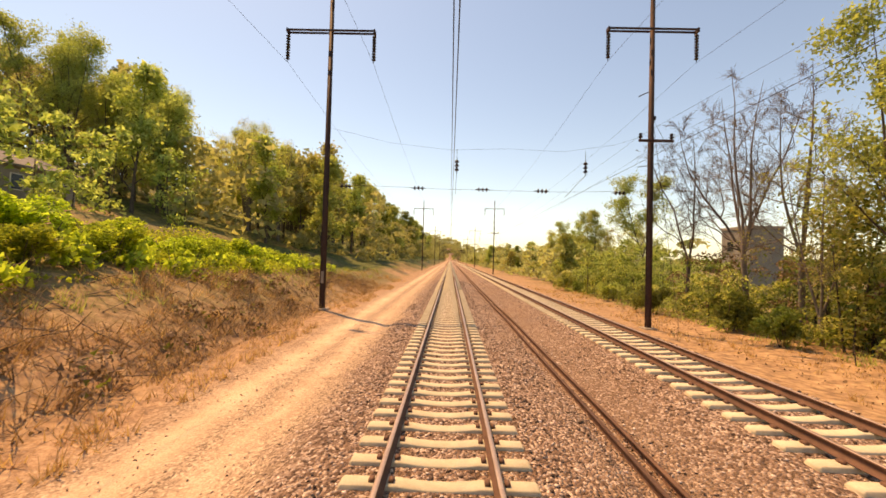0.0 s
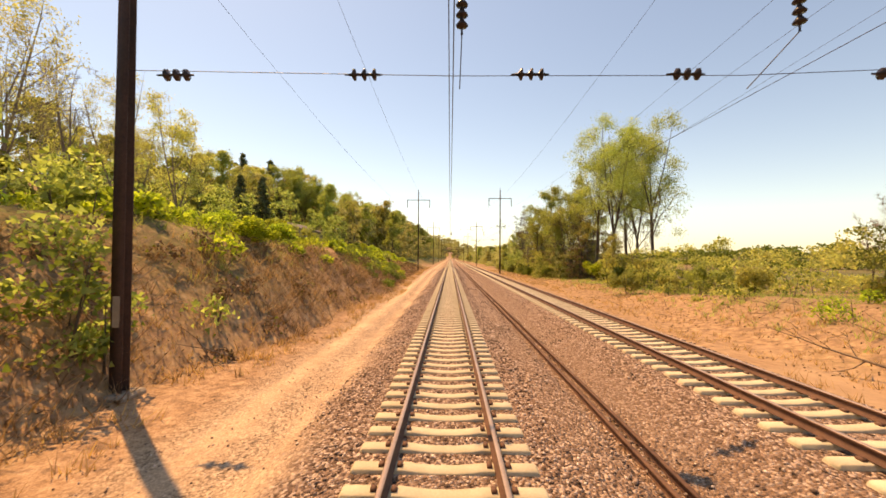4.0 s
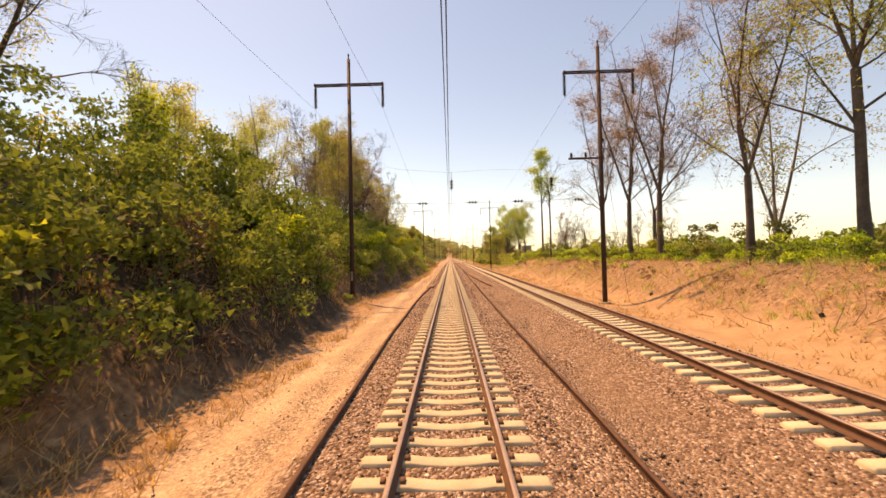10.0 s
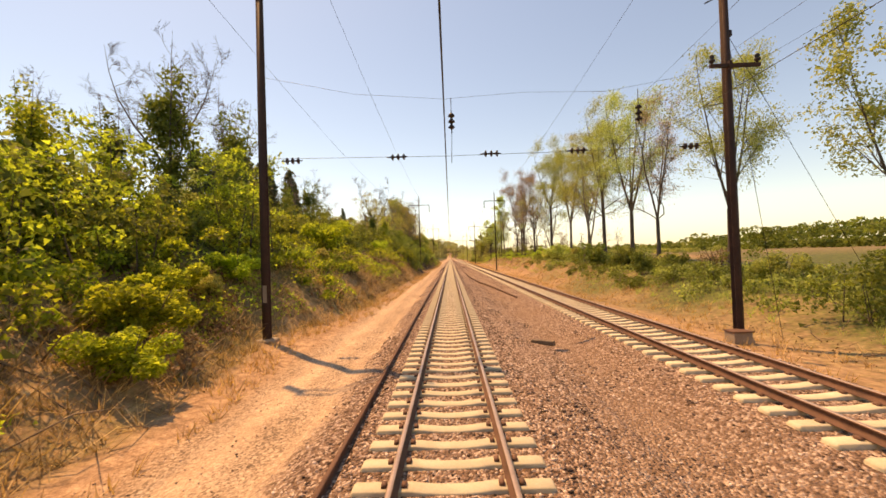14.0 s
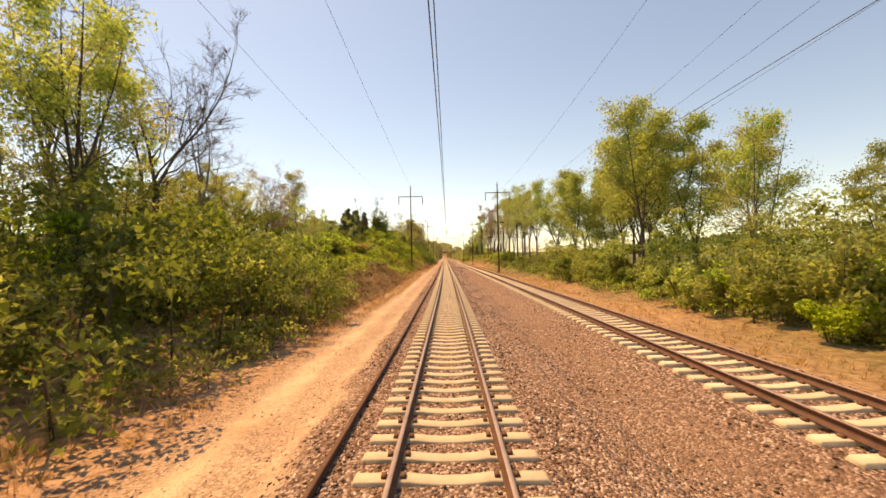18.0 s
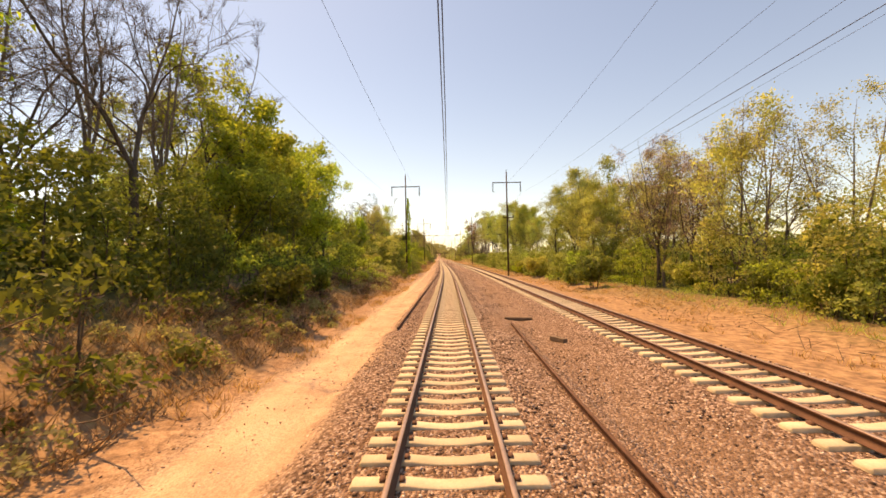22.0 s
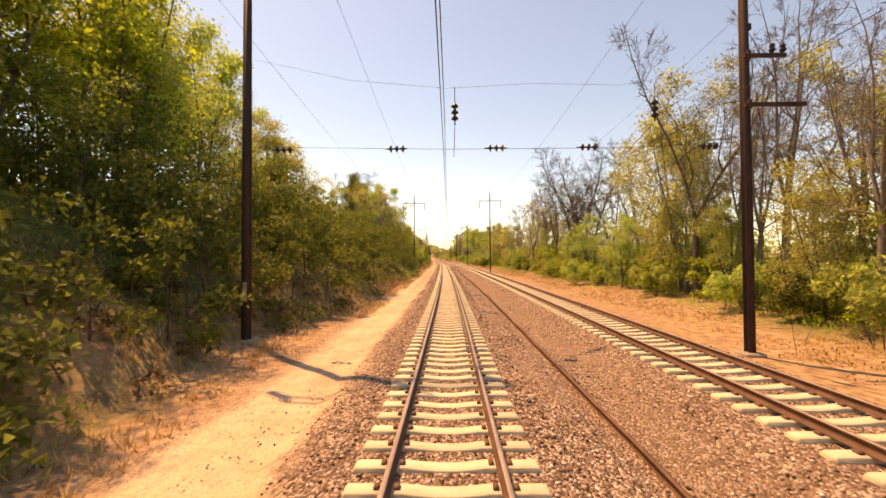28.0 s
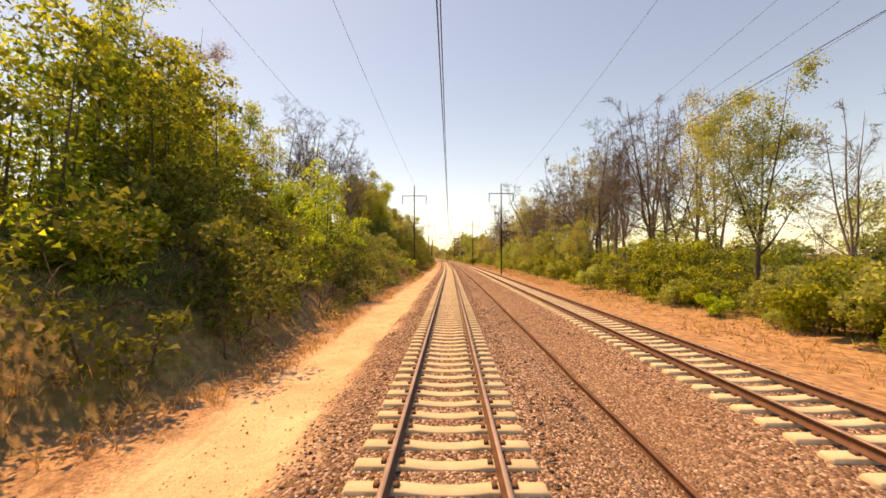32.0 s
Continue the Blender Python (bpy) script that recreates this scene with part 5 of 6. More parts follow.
thicket(-546, -500, -22, -9.2, 1.0, 3.6, 0.32, LEAF_SPRING, 112, UG, FRESH)
thicket(-546, -500, -20, -8.9, 1.0, 3.2, 0.14, LEAF_DEEP, 157, UG, DARK)
thicket(-585, -544, -20, -8.7, 1.0, 4.0, 0.34, LEAF_DEEP, 113, UG, DARK)
thicket(-573, -555, -15.5, -12.3, 5.0, 9.5, 0.38, LEAF_VINE, 167, UG, "towering vine-covered brush on the bank")
thicket(-585, -542, -20, -10.0, 2.0, 6.5, 0.40, LEAF_VINE, 114, UG, "towering vine-covered brush on the bank", shade_core=8)
thicket(-164, -140, -22, -15, 2.0, 5.0, 0.14, LEAF_GOLD, 115, UG, "yellowish brush on the bank top")
thicket(-16, 48, -75, -30, 4, 9, 0.04, LEAF_SPRING, 116, UG, "brush on the hillside above the line", 0.3, 1.5, 60)
thicket(-34, -12, -14, -8.9, 0.5, 1.8, 0.55, LEAF_DEEP, 117, UG, "dark vine spilling down the bank", 0.15, 0.6)
thicket(-34, -8, -14, -9.4, 0.5, 1.7, 0.35, LEAF_VINE, 118, UG, "bright vine spilling down the bank", 0.15, 0.6)
thicket(-246, -216, -13, -9.2, 0.4, 1.5, 0.35, LEAF_VINE, 119, UG, "bright vine spilling down the bank", 0.15, 0.6)
thicket(-224, -200, -22, -15, 2.5, 5.0, 0.34, LEAF_SPRING, 151, UG, FRESH)
thicket(-318, -262, -19, -12.2, 1.0, 3.0, 0.22, LEAF_VINE, 152, UG, "bright vine-covered brush on the bank")
thicket(-242, -226, -18, -11.8, 2.5, 5.0, 0.18, LEAF_DEEP, 155, UG, DARK)
thicket(-244, -224, -17, -12.2, 2.5, 6.0, 0.40, LEAF_VINE, 156, UG, "bright vine draped over the brush")
thicket(-562, -500, -11.6, -8.3, 0.5, 1.7, 0.45, LEAF_SPRING, 164, UG, FRESH)
thicket(-320, -294, -13.0, -8.6, 0.8, 2.8, 0.42, LEAF_SPRING, 165, UG, FRESH)
thicket(-390, -370, -20, -12.2, 2.5, 6.0, 0.40, LEAF_DEEP, 168, UG, DARK)
thicket(-452, -406, -13, -8.5, 0.7, 2.2, 0.42, LEAF_DEEP, 169, UG, DARK)
thicket(-421, -403, -20, -12.5, 3.0, 9.0, 0.36, LEAF_DEEP, 179, UG, "tall dark brush under the trees", 0.16, 1.1, 80)
thicket(-446, -422, -19, -12.5, 2.0, 5.5, 0.30, LEAF_DEEP, 189, UG, "tall dark brush under the trees", 0.16, 1.1, 80)
thicket(-456, -404, -10.6, -8.1, 0.3, 1.1, 0.6, LEAF_SPRING, 180, UG, FRESH, 0.085, 0.6, 110, True, 0)
thicket(-322, -298, -12.5, -8.4, 2.0, 4.6, 0.34, LEAF_DEEP, 181, UG, DARK)
thicket(-322, -299, -9.4, -7.7, 0.4, 1.8, 0.7, LEAF_SPRING, 182, UG, FRESH, 0.09, 0.7, 120, True, 8)
thicket(-88, -62, -11.0, -8.5, 0.4, 1.7, 0.6, LEAF_SPRING, 188, UG, FRESH, 0.09, 0.6, 110, True, 8)
thicket(-176, -161, -14.5, -9.4, 1.2, 3.6, 0.55, LEAF_DEEP, 187, UG, DARK)
thicket(-167, -154, -14.5, -9.6, 1.5, 4.2, 0.5, LEAF_DEEP, 186, UG, DARK)
thicket(-402, -375, -11.5, -8.1, 0.15, 0.6, 0.6, LEAF_DUSTY, 183, UG, "low weeds over the bank foot", 0.075, 0.45, 110, False, 0)
thicket(-362, -338, -12.5, -8.3, 0.2, 1.1, 0.6, LEAF_DUSTY, 184, UG, "low olive weeds over the bank foot", 0.085, 0.5, 110, False, 0)
thicket(-346, -326, -22, -13.5, 3.0, 6.0, 0.28, LEAF_DEEP, 185, UG, "tall dark brush under the trees", 0.16, 1.1, 80)
thicket(-509, -482, -14, -8.7, 1.0, 3.0, 0.5, LEAF_DEEP, 159, UG, DARK)
thicket(-585, 40, -12.2, -8.6, 0.25, 0.9, 0.3, LEAF_BROWN, 160, UG, "dry brown brambles on the bank foot", 0.1, 0.5, 70, True, 10)
# right side
thicket(-262, -165, 15.6, 25, 0.4, 2.0, 0.40, LEAF_DEEP, 133, UG, DARK)
thicket(-175, -50, 18.5, 27, 0.8, 3.0, 0.12, LEAF_DEEP, 132, UG, DARK)
thicket(-46, -18, 18, 26, 1.2, 4.0, 0.22, LEAF_GOLD, 120, UG, "yellowish brush beside the line")
thicket(8, 21, 17.2, 21, 3, 7, 0.4, LEAF_GOLD, 153, UG, "yellowish brush beside the line")
thicket(38, 78, 16.8, 27, 2.5, 6.5, 0.26, LEAF_SPRING, 154, UG, FRESH)
thicket(0, 24, 18.5, 23, 3.5, 8.0, 0.26, LEAF_DUSTY, 173, UG, "pale olive brush and vines among the trees")
thicket(-2, 32, 18, 23, 2, 7, 0.22, LEAF_BROWN, 162, UG, "brown tangle of dry vines among the trees")
thicket(1, 60, 16, 24, 1.2, 3.4, 0.24, LEAF_SPRING, 121, UG, FRESH)
thicket(4, 62, 17, 26, 1.0, 3.6, 0.24, LEAF_GOLD, 122, UG, "yellowish brush beside the line")
thicket(-175, -50, 17.0, 27, 0.5, 2.2, 0.34, LEAF_VINE, 123, UG, "low bright vine over the bank top", 0.11, 0.5, 80)
thicket(-175, -55, 15.6, 18.2, 0.1, 0.5, 0.5, LEAF_BROWN, 178, UG, "brown litter and dead brambles on the sandy bank", 0.07, 0.35, 50, False, 0)
belt(-175, -60, 15, 19, 9, ["shrub_dry"], 0.4, 0.9)
thicket(-262, -165, 16.5, 27, 0.5, 1.8, 0.24, LEAF_SPRING, 124, UG, FRESH)
thicket(-350, -258, 15.2, 23, 1.2, 5.0, 0.40, LEAF_SPRING, 125, UG, FRESH)
thicket(-350, -258, 15.5, 24, 1.0, 3.5, 0.26, LEAF_MAPLE, 126, UG, DARK)
thicket(-430, -335, 20, 28, 1.5, 6.5, 0.34, LEAF_GOLD, 127, UG, "yellowish brush beside the line")
thicket(-430, -345, 19.3, 28, 1.0, 4.5, 0.26, LEAF_MAPLE, 128, UG, DARK)
thicket(-400, -378, 18.6, 25, 2.0, 5.5, 0.36, LEAF_SPRING, 170, UG, FRESH)
thicket(-442, -422, 18.8, 23, 3.0, 6.0, 0.40, LEAF_VINE, 171, UG, FRESH)
thicket(-292, -262, 17.8, 24, 2.5, 6.0, 0.26, LEAF_SPRING, 172, UG, FRESH)
thicket(-500, -425, 18.5, 27, 1.2, 5.5, 0.36, LEAF_VINE, 129, UG, FRESH)
thicket(-585, -495, 17.2, 27, 1.2, 5.0, 0.36, LEAF_VINE, 130, UG, FRESH)
thicket(-585, -425, 20, 28, 1.5, 7.0, 0.14, LEAF_SPRING, 131, UG, FRESH)
thicket(-5, 34, 23.5, 31, 3, 7.5, 0.20, LEAF_BROWN, 158, UG, "brown tangle of dry vines among the trees")
# far woods that close the view
thicket(50, 800, -60, -24, 8, 17, 0.022, LEAF_DUSTY, 141, "far_woods", "wooded hillside far down the line", 0.75, 2.6, 50, False, 0)
thicket(60, 800, -24, -16, 5, 13, 0.04, LEAF_DUSTY, 142, "far_woods", "wooded edge far down the line", 0.55, 1.9, 50, False, 0)
thicket(60, 800, 17, 45, 3, 8, 0.05, LEAF_DUSTY, 143, "far_woods", "low woods far down the line", 0.55, 1.8, 45, False, 0)
thicket(-60, 800, -140, -60, 8, 15, 0.007, LEAF_DEEP, 144, "far_woods", "wooded hillside behind the line", 1.2, 3.4, 45, False, 0)
thicket(-585, -60, -75, -32, 4, 9, 0.022, LEAF_DEEP, 145, "far_woods", "woods on the rise behind the bank", 0.38, 2.2, 64, False, 0)
thicket(-585, -262, 29, 55, 4, 11, 0.028, LEAF_SPRING, 146, "far_woods", "woods behind the line", 0.24, 2.2, 150, False, 0)
thicket(-400, 300, 150, 170, 5, 9, 0.08, LEAF_DEEP, 147, "far_woods", "distant tree line over the fields", 1.1, 2.6, 22, False, 0)
thicket(-330, -60, 104, 120, 4, 7, 0.09, LEAF_DEEP, 161, "far_woods", "low dull woods across the field", 0.6, 2.0, 56, False, 0)
thicket(-75, 5, 29, 60, 1.5, 4.5, 0.05, LEAF_GOLD, 149, "far_woods", "scattered brush over the field", 0.2, 1.2, 100, False, 0)
thicket(-170, -70, 30, 70, 0.6, 2.4, 0.05, LEAF_SPRING, 150, "far_woods", "scattered brush over the field", 0.3, 0.9, 50, False, 0)
thicket(660, 840, -170, 130, 8, 15, 0.012, LEAF_DUSTY, 148, "far_woods", "woods closing the distance", 1.5, 4.0, 45, False, 0)

# ---- sleepers and small pieces ----
def sleepers(base, u, z, s_low, s_high, one_from, one_to):
    all_s = np.arange(s_low, s_high, SLEEPER_GAP)
    all_s = all_s[all_s > -600]
    near = (all_s >= one_from) & (all_s < one_to)
    me = fast_mesh("sleeper", *SLEEPER, (CONCRETE,))
    for s in all_s[near]:
        ob = new("sleeper", me)
        ob.parent = base
        ob.matrix_basis = at(s, u, z + float(rng.normal(0, 0.004)), float(rng.normal(0, 0.25)))
    rest = all_s[~near & (all_s < 40)]
    far = all_s[~near & (all_s >= 40)]
    v, f = join_arrays(laid(SLEEPER, rest, u + 0 * rest, z + 0 * rest),
                       laid(cube_arrays(-1.3, 1.3, -0.125, 0.125, -0.2, 0.0), far, u + 0 * far, z + 0 * far))
    tagged(part("sleepers", (v, f), CONCRETE, base), "concrete sleepers along the track", kind="stuff")
    clip_s = all_s[all_s < 70]
    pieces = []
    for side in (-0.7525, 0.7525):
        for o in (-0.13, 0.13):
            pieces.append(laid(cube_arrays(side + o - 0.035, side + o + 0.035, -0.055, 0.055, -0.005, 0.04), clip_s, u + 0 * clip_s, z + 0 * clip_s))
    tagged(part("rail_clips", join_arrays(*pieces), RUST, base), "dark rusty rail clips", kind="stuff")


sleepers(track_main, 0.0, 0.0, -690, 680, -560, -380)
sleepers(track_second, SECOND_U, SECOND_Z, -690, 680, -470, -300)


def stones(count, s0, s1, u0, u1, low, high, seed):
    """Loose crushed stones lying on the ballast."""
    rg = np.random.default_rng(seed)
    s, u = rg.uniform(s0, s1, count), rg.uniform(u0, u1, count)
    size = rg.uniform(low, high, count)
    z = ground_z(s, u) + size * 0.15
    x, y, z = at_xyz(s, u, z)
    octa = np.array([(1, 0, 0), (-1, 0, 0), (0, 1, 0), (0, -1, 0), (0, 0, 1), (0, 0, -1)], float)
    tri = np.array([(0, 2, 4), (2, 1, 4), (1, 3, 4), (3, 0, 4), (2, 0, 5), (1, 2, 5), (3, 1, 5), (0, 3, 5)])
    v = octa[None] * (size[:, None, None] * rg.uniform(0.55, 1.2, (count, 6, 1))) + rg.normal(0, 0.25, (count, 6, 3)) * size[:, None, None]
    w = rg.uniform(0, 6.283, count)
    c, d = np.cos(w)[:, None], np.sin(w)[:, None]
    v = np.stack([v[:, :, 0] * c - v[:, :, 1] * d, v[:, :, 0] * d + v[:, :, 1] * c, v[:, :, 2] * 0.7], -1) + np.stack([x, y, z], -1)[:, None, :]
    f = (tri[None] + (np.arange(count) * 6)[:, None, None]).reshape(-1, 3)
    return v.reshape(-1, 3), f


BED = 12 * SLEEPER_GAP
BED_ZONES = [(-2.6, -1.32, 66, 0.018, 0.042), (-1.3, 1.3, 55, 0.02, 0.042), (1.32, 2.7, 58, 0.022, 0.048), (2.7, 5.2, 34, 0.02, 0.045), (5.3, 7.9, 42, 0.02, 0.042),
             (7.95, 9.8, 22, 0.022, 0.045), (-5.6, -2.7, 16, 0.01, 0.028)]


def stone_bed(seed):
    """One length of loose stones, twelve sleepers long, from the dirt track to the far shoulder."""
    rg = np.random.default_rng(seed)
    pieces = []
    for u0, u1, per, low, high in BED_ZONES:
        v, f = stones(int(BED * (u1 - u0) * per), 0, BED, u0, u1, low, high, int(rg.integers(1, 9999)))
        mid = v.reshape(-1, 6, 3).mean(1)
        gap = np.abs((mid[:, 1] / SLEEPER_GAP + 0.5) % 1 - 0.5) * SLEEPER_GAP
        clear = np.minimum(np.abs(mid[:, 0]), np.abs(mid[:, 0] - SECOND_U))
        keep = (clear > 1.33) | ((gap > 0.16) & (np.abs(clear - 0.7525) > 0.1))
        vv = v.reshape(-1, 6, 3)[keep].reshape(-1, 3)
        pieces.append((vv, f.reshape(-1, 8, 3)[:int(keep.sum())].reshape(-1, 3)))
    return fast_mesh("ballast_stones", *join_arrays(*pieces), (STONE,))


BEDS = [stone_bed(41), stone_bed(42), stone_bed(43)]
for i in range(12, 102):
    ob = tagged(new("ballast_stones", BEDS[i * 7 % 3]), "loose crushed stones of the ballast bed", "ballast", kind="stuff")
    ob.matrix_basis = at(-690 + i * BED, 0)


def blades(count, s0, s1, u_of, high, seed, mat, name, label, each=9, bend=0.55):
    """Tufts of thin leaning blades on the verges."""
    rg = np.random.default_rng(seed)
    s = rg.uniform(s0, s1, count)
    u = u_of(s, rg.uniform(0, 1, count))
    keep = value_noise(s * 0.35, u * 0.5, seed) > 0.33
    s, u = np.repeat(s[keep], each), np.repeat(u[keep], each)
    n = len(s)
    s, u = s + rg.normal(0, 0.09, n), u + rg.normal(0, 0.09, n)
    x, y, z = at_xyz(s, u, ground_z(s, u) - 0.02)
    h = high * rg.uniform(0.35, 1.15, n)
    w = rg.uniform(0, 6.283, n)
    wide = 0.010 + 0.012 * rg.uniform(0, 1, n)
    lean = rg.normal(0, bend, (n, 2)) * h[:, None]
    b = np.stack([np.cos(w) * wide, np.sin(w) * wide, 0 * w], 1)
    p = np.stack([x, y, z], 1)
    v = np.stack([p - b, p + b, p + np.stack([lean[:, 0], lean[:, 1], h], 1)], 1).reshape(-1, 3)
    tagged(new(name, fast_mesh(name, v, np.arange(3 * n).reshape(n, 3), (mat,))), label, "grass", kind="stuff")


blades(15000, -620, 60, lambda s, k: -left_toe(s) + 1.7 - 6.0 * k ** 1.3, 0.36, 51, STRAW, "dry_grass", "dry tawny grass on the bank")
blades(11000, -620, 60, lambda s, k: bank(RIGHT_BANK, s, 1) - 2.6 + 7.0 * k, 0.34, 52, STRAW, "dry_grass", "dry tawny grass on the verge")
for a, b, seed in ((-620, -168, 53), (-66, 60, 50)):
    blades(int((b - a) * 13), a, b, lambda s, k: -left_toe(s) - 2 - 8.0 * k, 0.5, seed, LEAF_SPRING, "green_grass", "fresh green grass and weeds on the bank")
blades(9000, -620, 60, lambda s, k: bank(RIGHT_BANK, s, 1) + 2 + 8.0 * k, 0.45, 54, LEAF_SPRING, "green_grass", "fresh green grass and weeds on the verge")


for a, b, seed in ((-92, 45, 55), (-262, -172, 56), (-310, -258, 57), (-470, -345, 58)):
    blades(int((b - a) * 38), a, b, lambda s, k: -left_toe(s) + 0.4 - 4.2 * k, 0.6, seed, BRAMBLE, "dry_stems", "tangled dry stems and brambles on the bank", 7, 1.0)
blades(1500, -180, -60, lambda s, k: bank(RIGHT_BANK, s, 1) + 3.0 + 4.0 * k, 0.5, 59, STRAW, "dry_stems", "tangled dry stems on the bank", 6, 0.9)


def creeper(count, s0, s1, u0, u1, high, size, seed, mat, name, label):
    """A carpet of creeping leaves over the ground."""
    rg = np.random.default_rng(seed)
    s, u = rg.uniform(s0, s1, count), rg.uniform(u0, u1, count)
    u = drawn_in(s, u)
    m = value_noise(s * 0.25, u * 0.3, seed)
    keep = m > 0.42
    s, u, m = s[keep], u[keep], m[keep]
    x, y, z = at_xyz(s, u, ground_z(s, u) + high * (m - 0.4) * 1.6 * rg.uniform(0.2, 1.0, len(s)))
    v, f = leaf_cards(np.stack([x, y, z], 1), size, rg, 1.3)
    tagged(new(name, fast_mesh(name, v, f, (mat,))), label, "creeper", kind="stuff")


creeper(60000, -50, 42, -22, -12.2, 1.5, 0.12, 61, LEAF_VINE, "creeper_carpet", "bright yellow-green creeper over the bank top")
creeper(44000, -262, -172, -22, -9.2, 1.3, 0.12, 62, LEAF_VINE, "creeper_carpet", "bright yellow-green creeper over the bank")
creeper(11000, -172, -60, -19, -9.3, 0.9, 0.12, 63, LEAF_DEEP, "creeper_carpet", "dark green creeper on the shaded bank")
creeper(42000, -620, -370, -19, -10, 0.9, 0.12, 64, LEAF_DEEP, "creeper_carpet", "green creeper on the wooded bank")
creeper(14000, -360, -255, -22, -12, 0.8, 0.12, 65, LEAF_SPRING, "creeper_carpet", "fresh green weeds on the low bank")
creeper(40000, -620, 50, -13.5, -8.0, 0.25, 0.07, 66, LEAF_BROWN, "leaf_litter", "brown leaf litter and dead stems on the bank")
creeper(30000, -620, 50, 12.0, 19, 0.2, 0.07, 67, LEAF_BROWN, "leaf_litter", "brown leaf litter and dead stems on the verge")


def twigs(count, s0, s1, u0, u1, seed, label):
    """Dead sticks lying and leaning on the bank."""
    rg = np.random.default_rng(seed)
    s, u = rg.uniform(s0, s1, count), rg.uniform(u0, u1, count)
    u = drawn_in(s, u)
    keep = value_noise(s * 0.3, u * 0.4, seed) > 0.4
    s, u = s[keep], u[keep]
    n = len(s)
    long, w, up = rg.uniform(0.4, 2.2, n), rg.uniform(0, 6.283, n), rg.uniform(0.0, 0.55, n)
    s1_, u1_ = s + np.cos(w) * long, u + np.sin(w) * long * 0.7
    p = np.stack(at_xyz(s, u, ground_z(s, u) + 0.02), 1)
    r = np.stack(at_xyz(s1_, u1_, np.maximum(ground_z(s1_, u1_), ground_z(s, u)) + up * long), 1)
    q = (p + r) / 2 + rg.normal(0, 0.08, (n, 3)) * long[:, None]
    fat = 0.006 + 0.008 * long
    v, f = join_arrays(tubes(p, q, fat, fat * 0.75, 3), tubes(q, r, fat * 0.75, fat * 0.3, 3))
    tagged(new("dead_sticks", fast_mesh("dead_sticks", v, f, (DEADWOOD,))), label, "dead branches", kind="stuff")


twigs(5200, -586, 40, -13.5, -8.0, 91, "pale dead sticks and brambles on the bank")
twigs(1800, -586, 20, 13.5, 20, 92, "pale dead sticks on the verge")

# ---- buildings ----
def gable_house(name, label, s, u, long, deep, wall_high, roof_high, wall_mat, windows, turn=0.0, floor=0.0):
    """A house with its long side along the line: walls, gable roof with eaves, windows with frames."""
    home = tagged(new(name, None), label, "house")
    home.matrix_basis = at(s, u, float(ground_z(s, u)) + floor, turn)
    face = deep / 2
    part("wall", box(bmesh.new(), -face, face, -long / 2, long / 2, -2.5, wall_high), wall_mat, home)
    bm = bmesh.new()
    e, o = 0.45, 0.5
    ring = [(-face - e, wall_high - 0.1), (0, wall_high + roof_high), (face + e, wall_high - 0.1), (face + e, wall_high + 0.08), (0, wall_high + roof_high + 0.22), (-face - e, wall_high + 0.08)]
    ends = [[bm.verts.new((x, y, z)) for x, z in ring] for y in (-long / 2 - o, long / 2 + o)]
    for i in range(6):
        bm.faces.new((ends[0][i], ends[0][(i + 1) % 6], ends[1][(i + 1) % 6], ends[1][i]))
    bm.faces.new(ends[0][::-1]), bm.faces.new(ends[1])
    part("roof", bm, GREY_ROOF, home)
    for y in (-long / 2, long / 2):
        v = np.array([(-face, y, wall_high), (face, y, wall_high), (0, y, wall_high + roof_high), (0, y + 0.02, wall_high + roof_high)])
        part("gable", (v, np.array([(0, 1, 2)])), wall_mat, home)
    sx = 1 if u < 0 else -1
    for i in range(windows):
        y = -long / 2 + long * (i + 0.5) / windows
        z = 1.1 if wall_high < 4 else wall_high - 1.7
        frame_ = part("window", box(bmesh.new(), sx * face - 0.05, sx * face + 0.05, y - 0.5, y + 0.5, z, z + 1.3, 0.01), PALE_WALL, home, "pale window frame")
        part("pane", box(bmesh.new(), sx * face - 0.06, sx * face + 0.06, y - 0.42, y + 0.42, z + 0.08, z + 1.22), WINDOW_GLASS, frame_)


gable_house("long_house", "long low grey house on the hill above the line", 26, -37.7, 20, 8, 3.0, 1.5, WALLING, 6, 0, -1.4)
gable_house("house", "small brown-grey house among trees", -262, -40, 9, 7, 3.2, 2.2, WALLING, 3, 20)
gable_house("house", "pale house with a grey roof behind trees", -380, -31, 9, 8, 5.4, 2.6, PALE_WALL, 3, -10)
gable_house("house", "pale two-storey house behind the trees", -424, 38, 9, 8, 6.0, 2.4, PALE_WALL, 3, 15)


gable_house("house", "small pale house behind the trees", 20, 43, 5, 4.5, 2.4, 1.2, PALE_WALL, 2, 0)


def silo_block(s, u):
    block = tagged(new("grey_building", None), "plain grey block building behind bare trees", "building")
    block.matrix_basis = at(s, u, float(ground_z(s, u)))
    part("wall", box(bmesh.new(), -2.4, 2.4, -3, 3, -1, 9.4), WALLING, block)
    part("parapet", box(bmesh.new(), -2.55, 2.55, -3.15, 3.15, 9.4, 9.8, 0.03), FOOTING, block)
    for i in range(2):
        part("window", box(bmesh.new(), -2.46, -2.34, -2.0 + i * 2.4, -0.8 + i * 2.4, 6.2, 7.6), WINDOW_GLASS, block)


silo_block(62, 45)


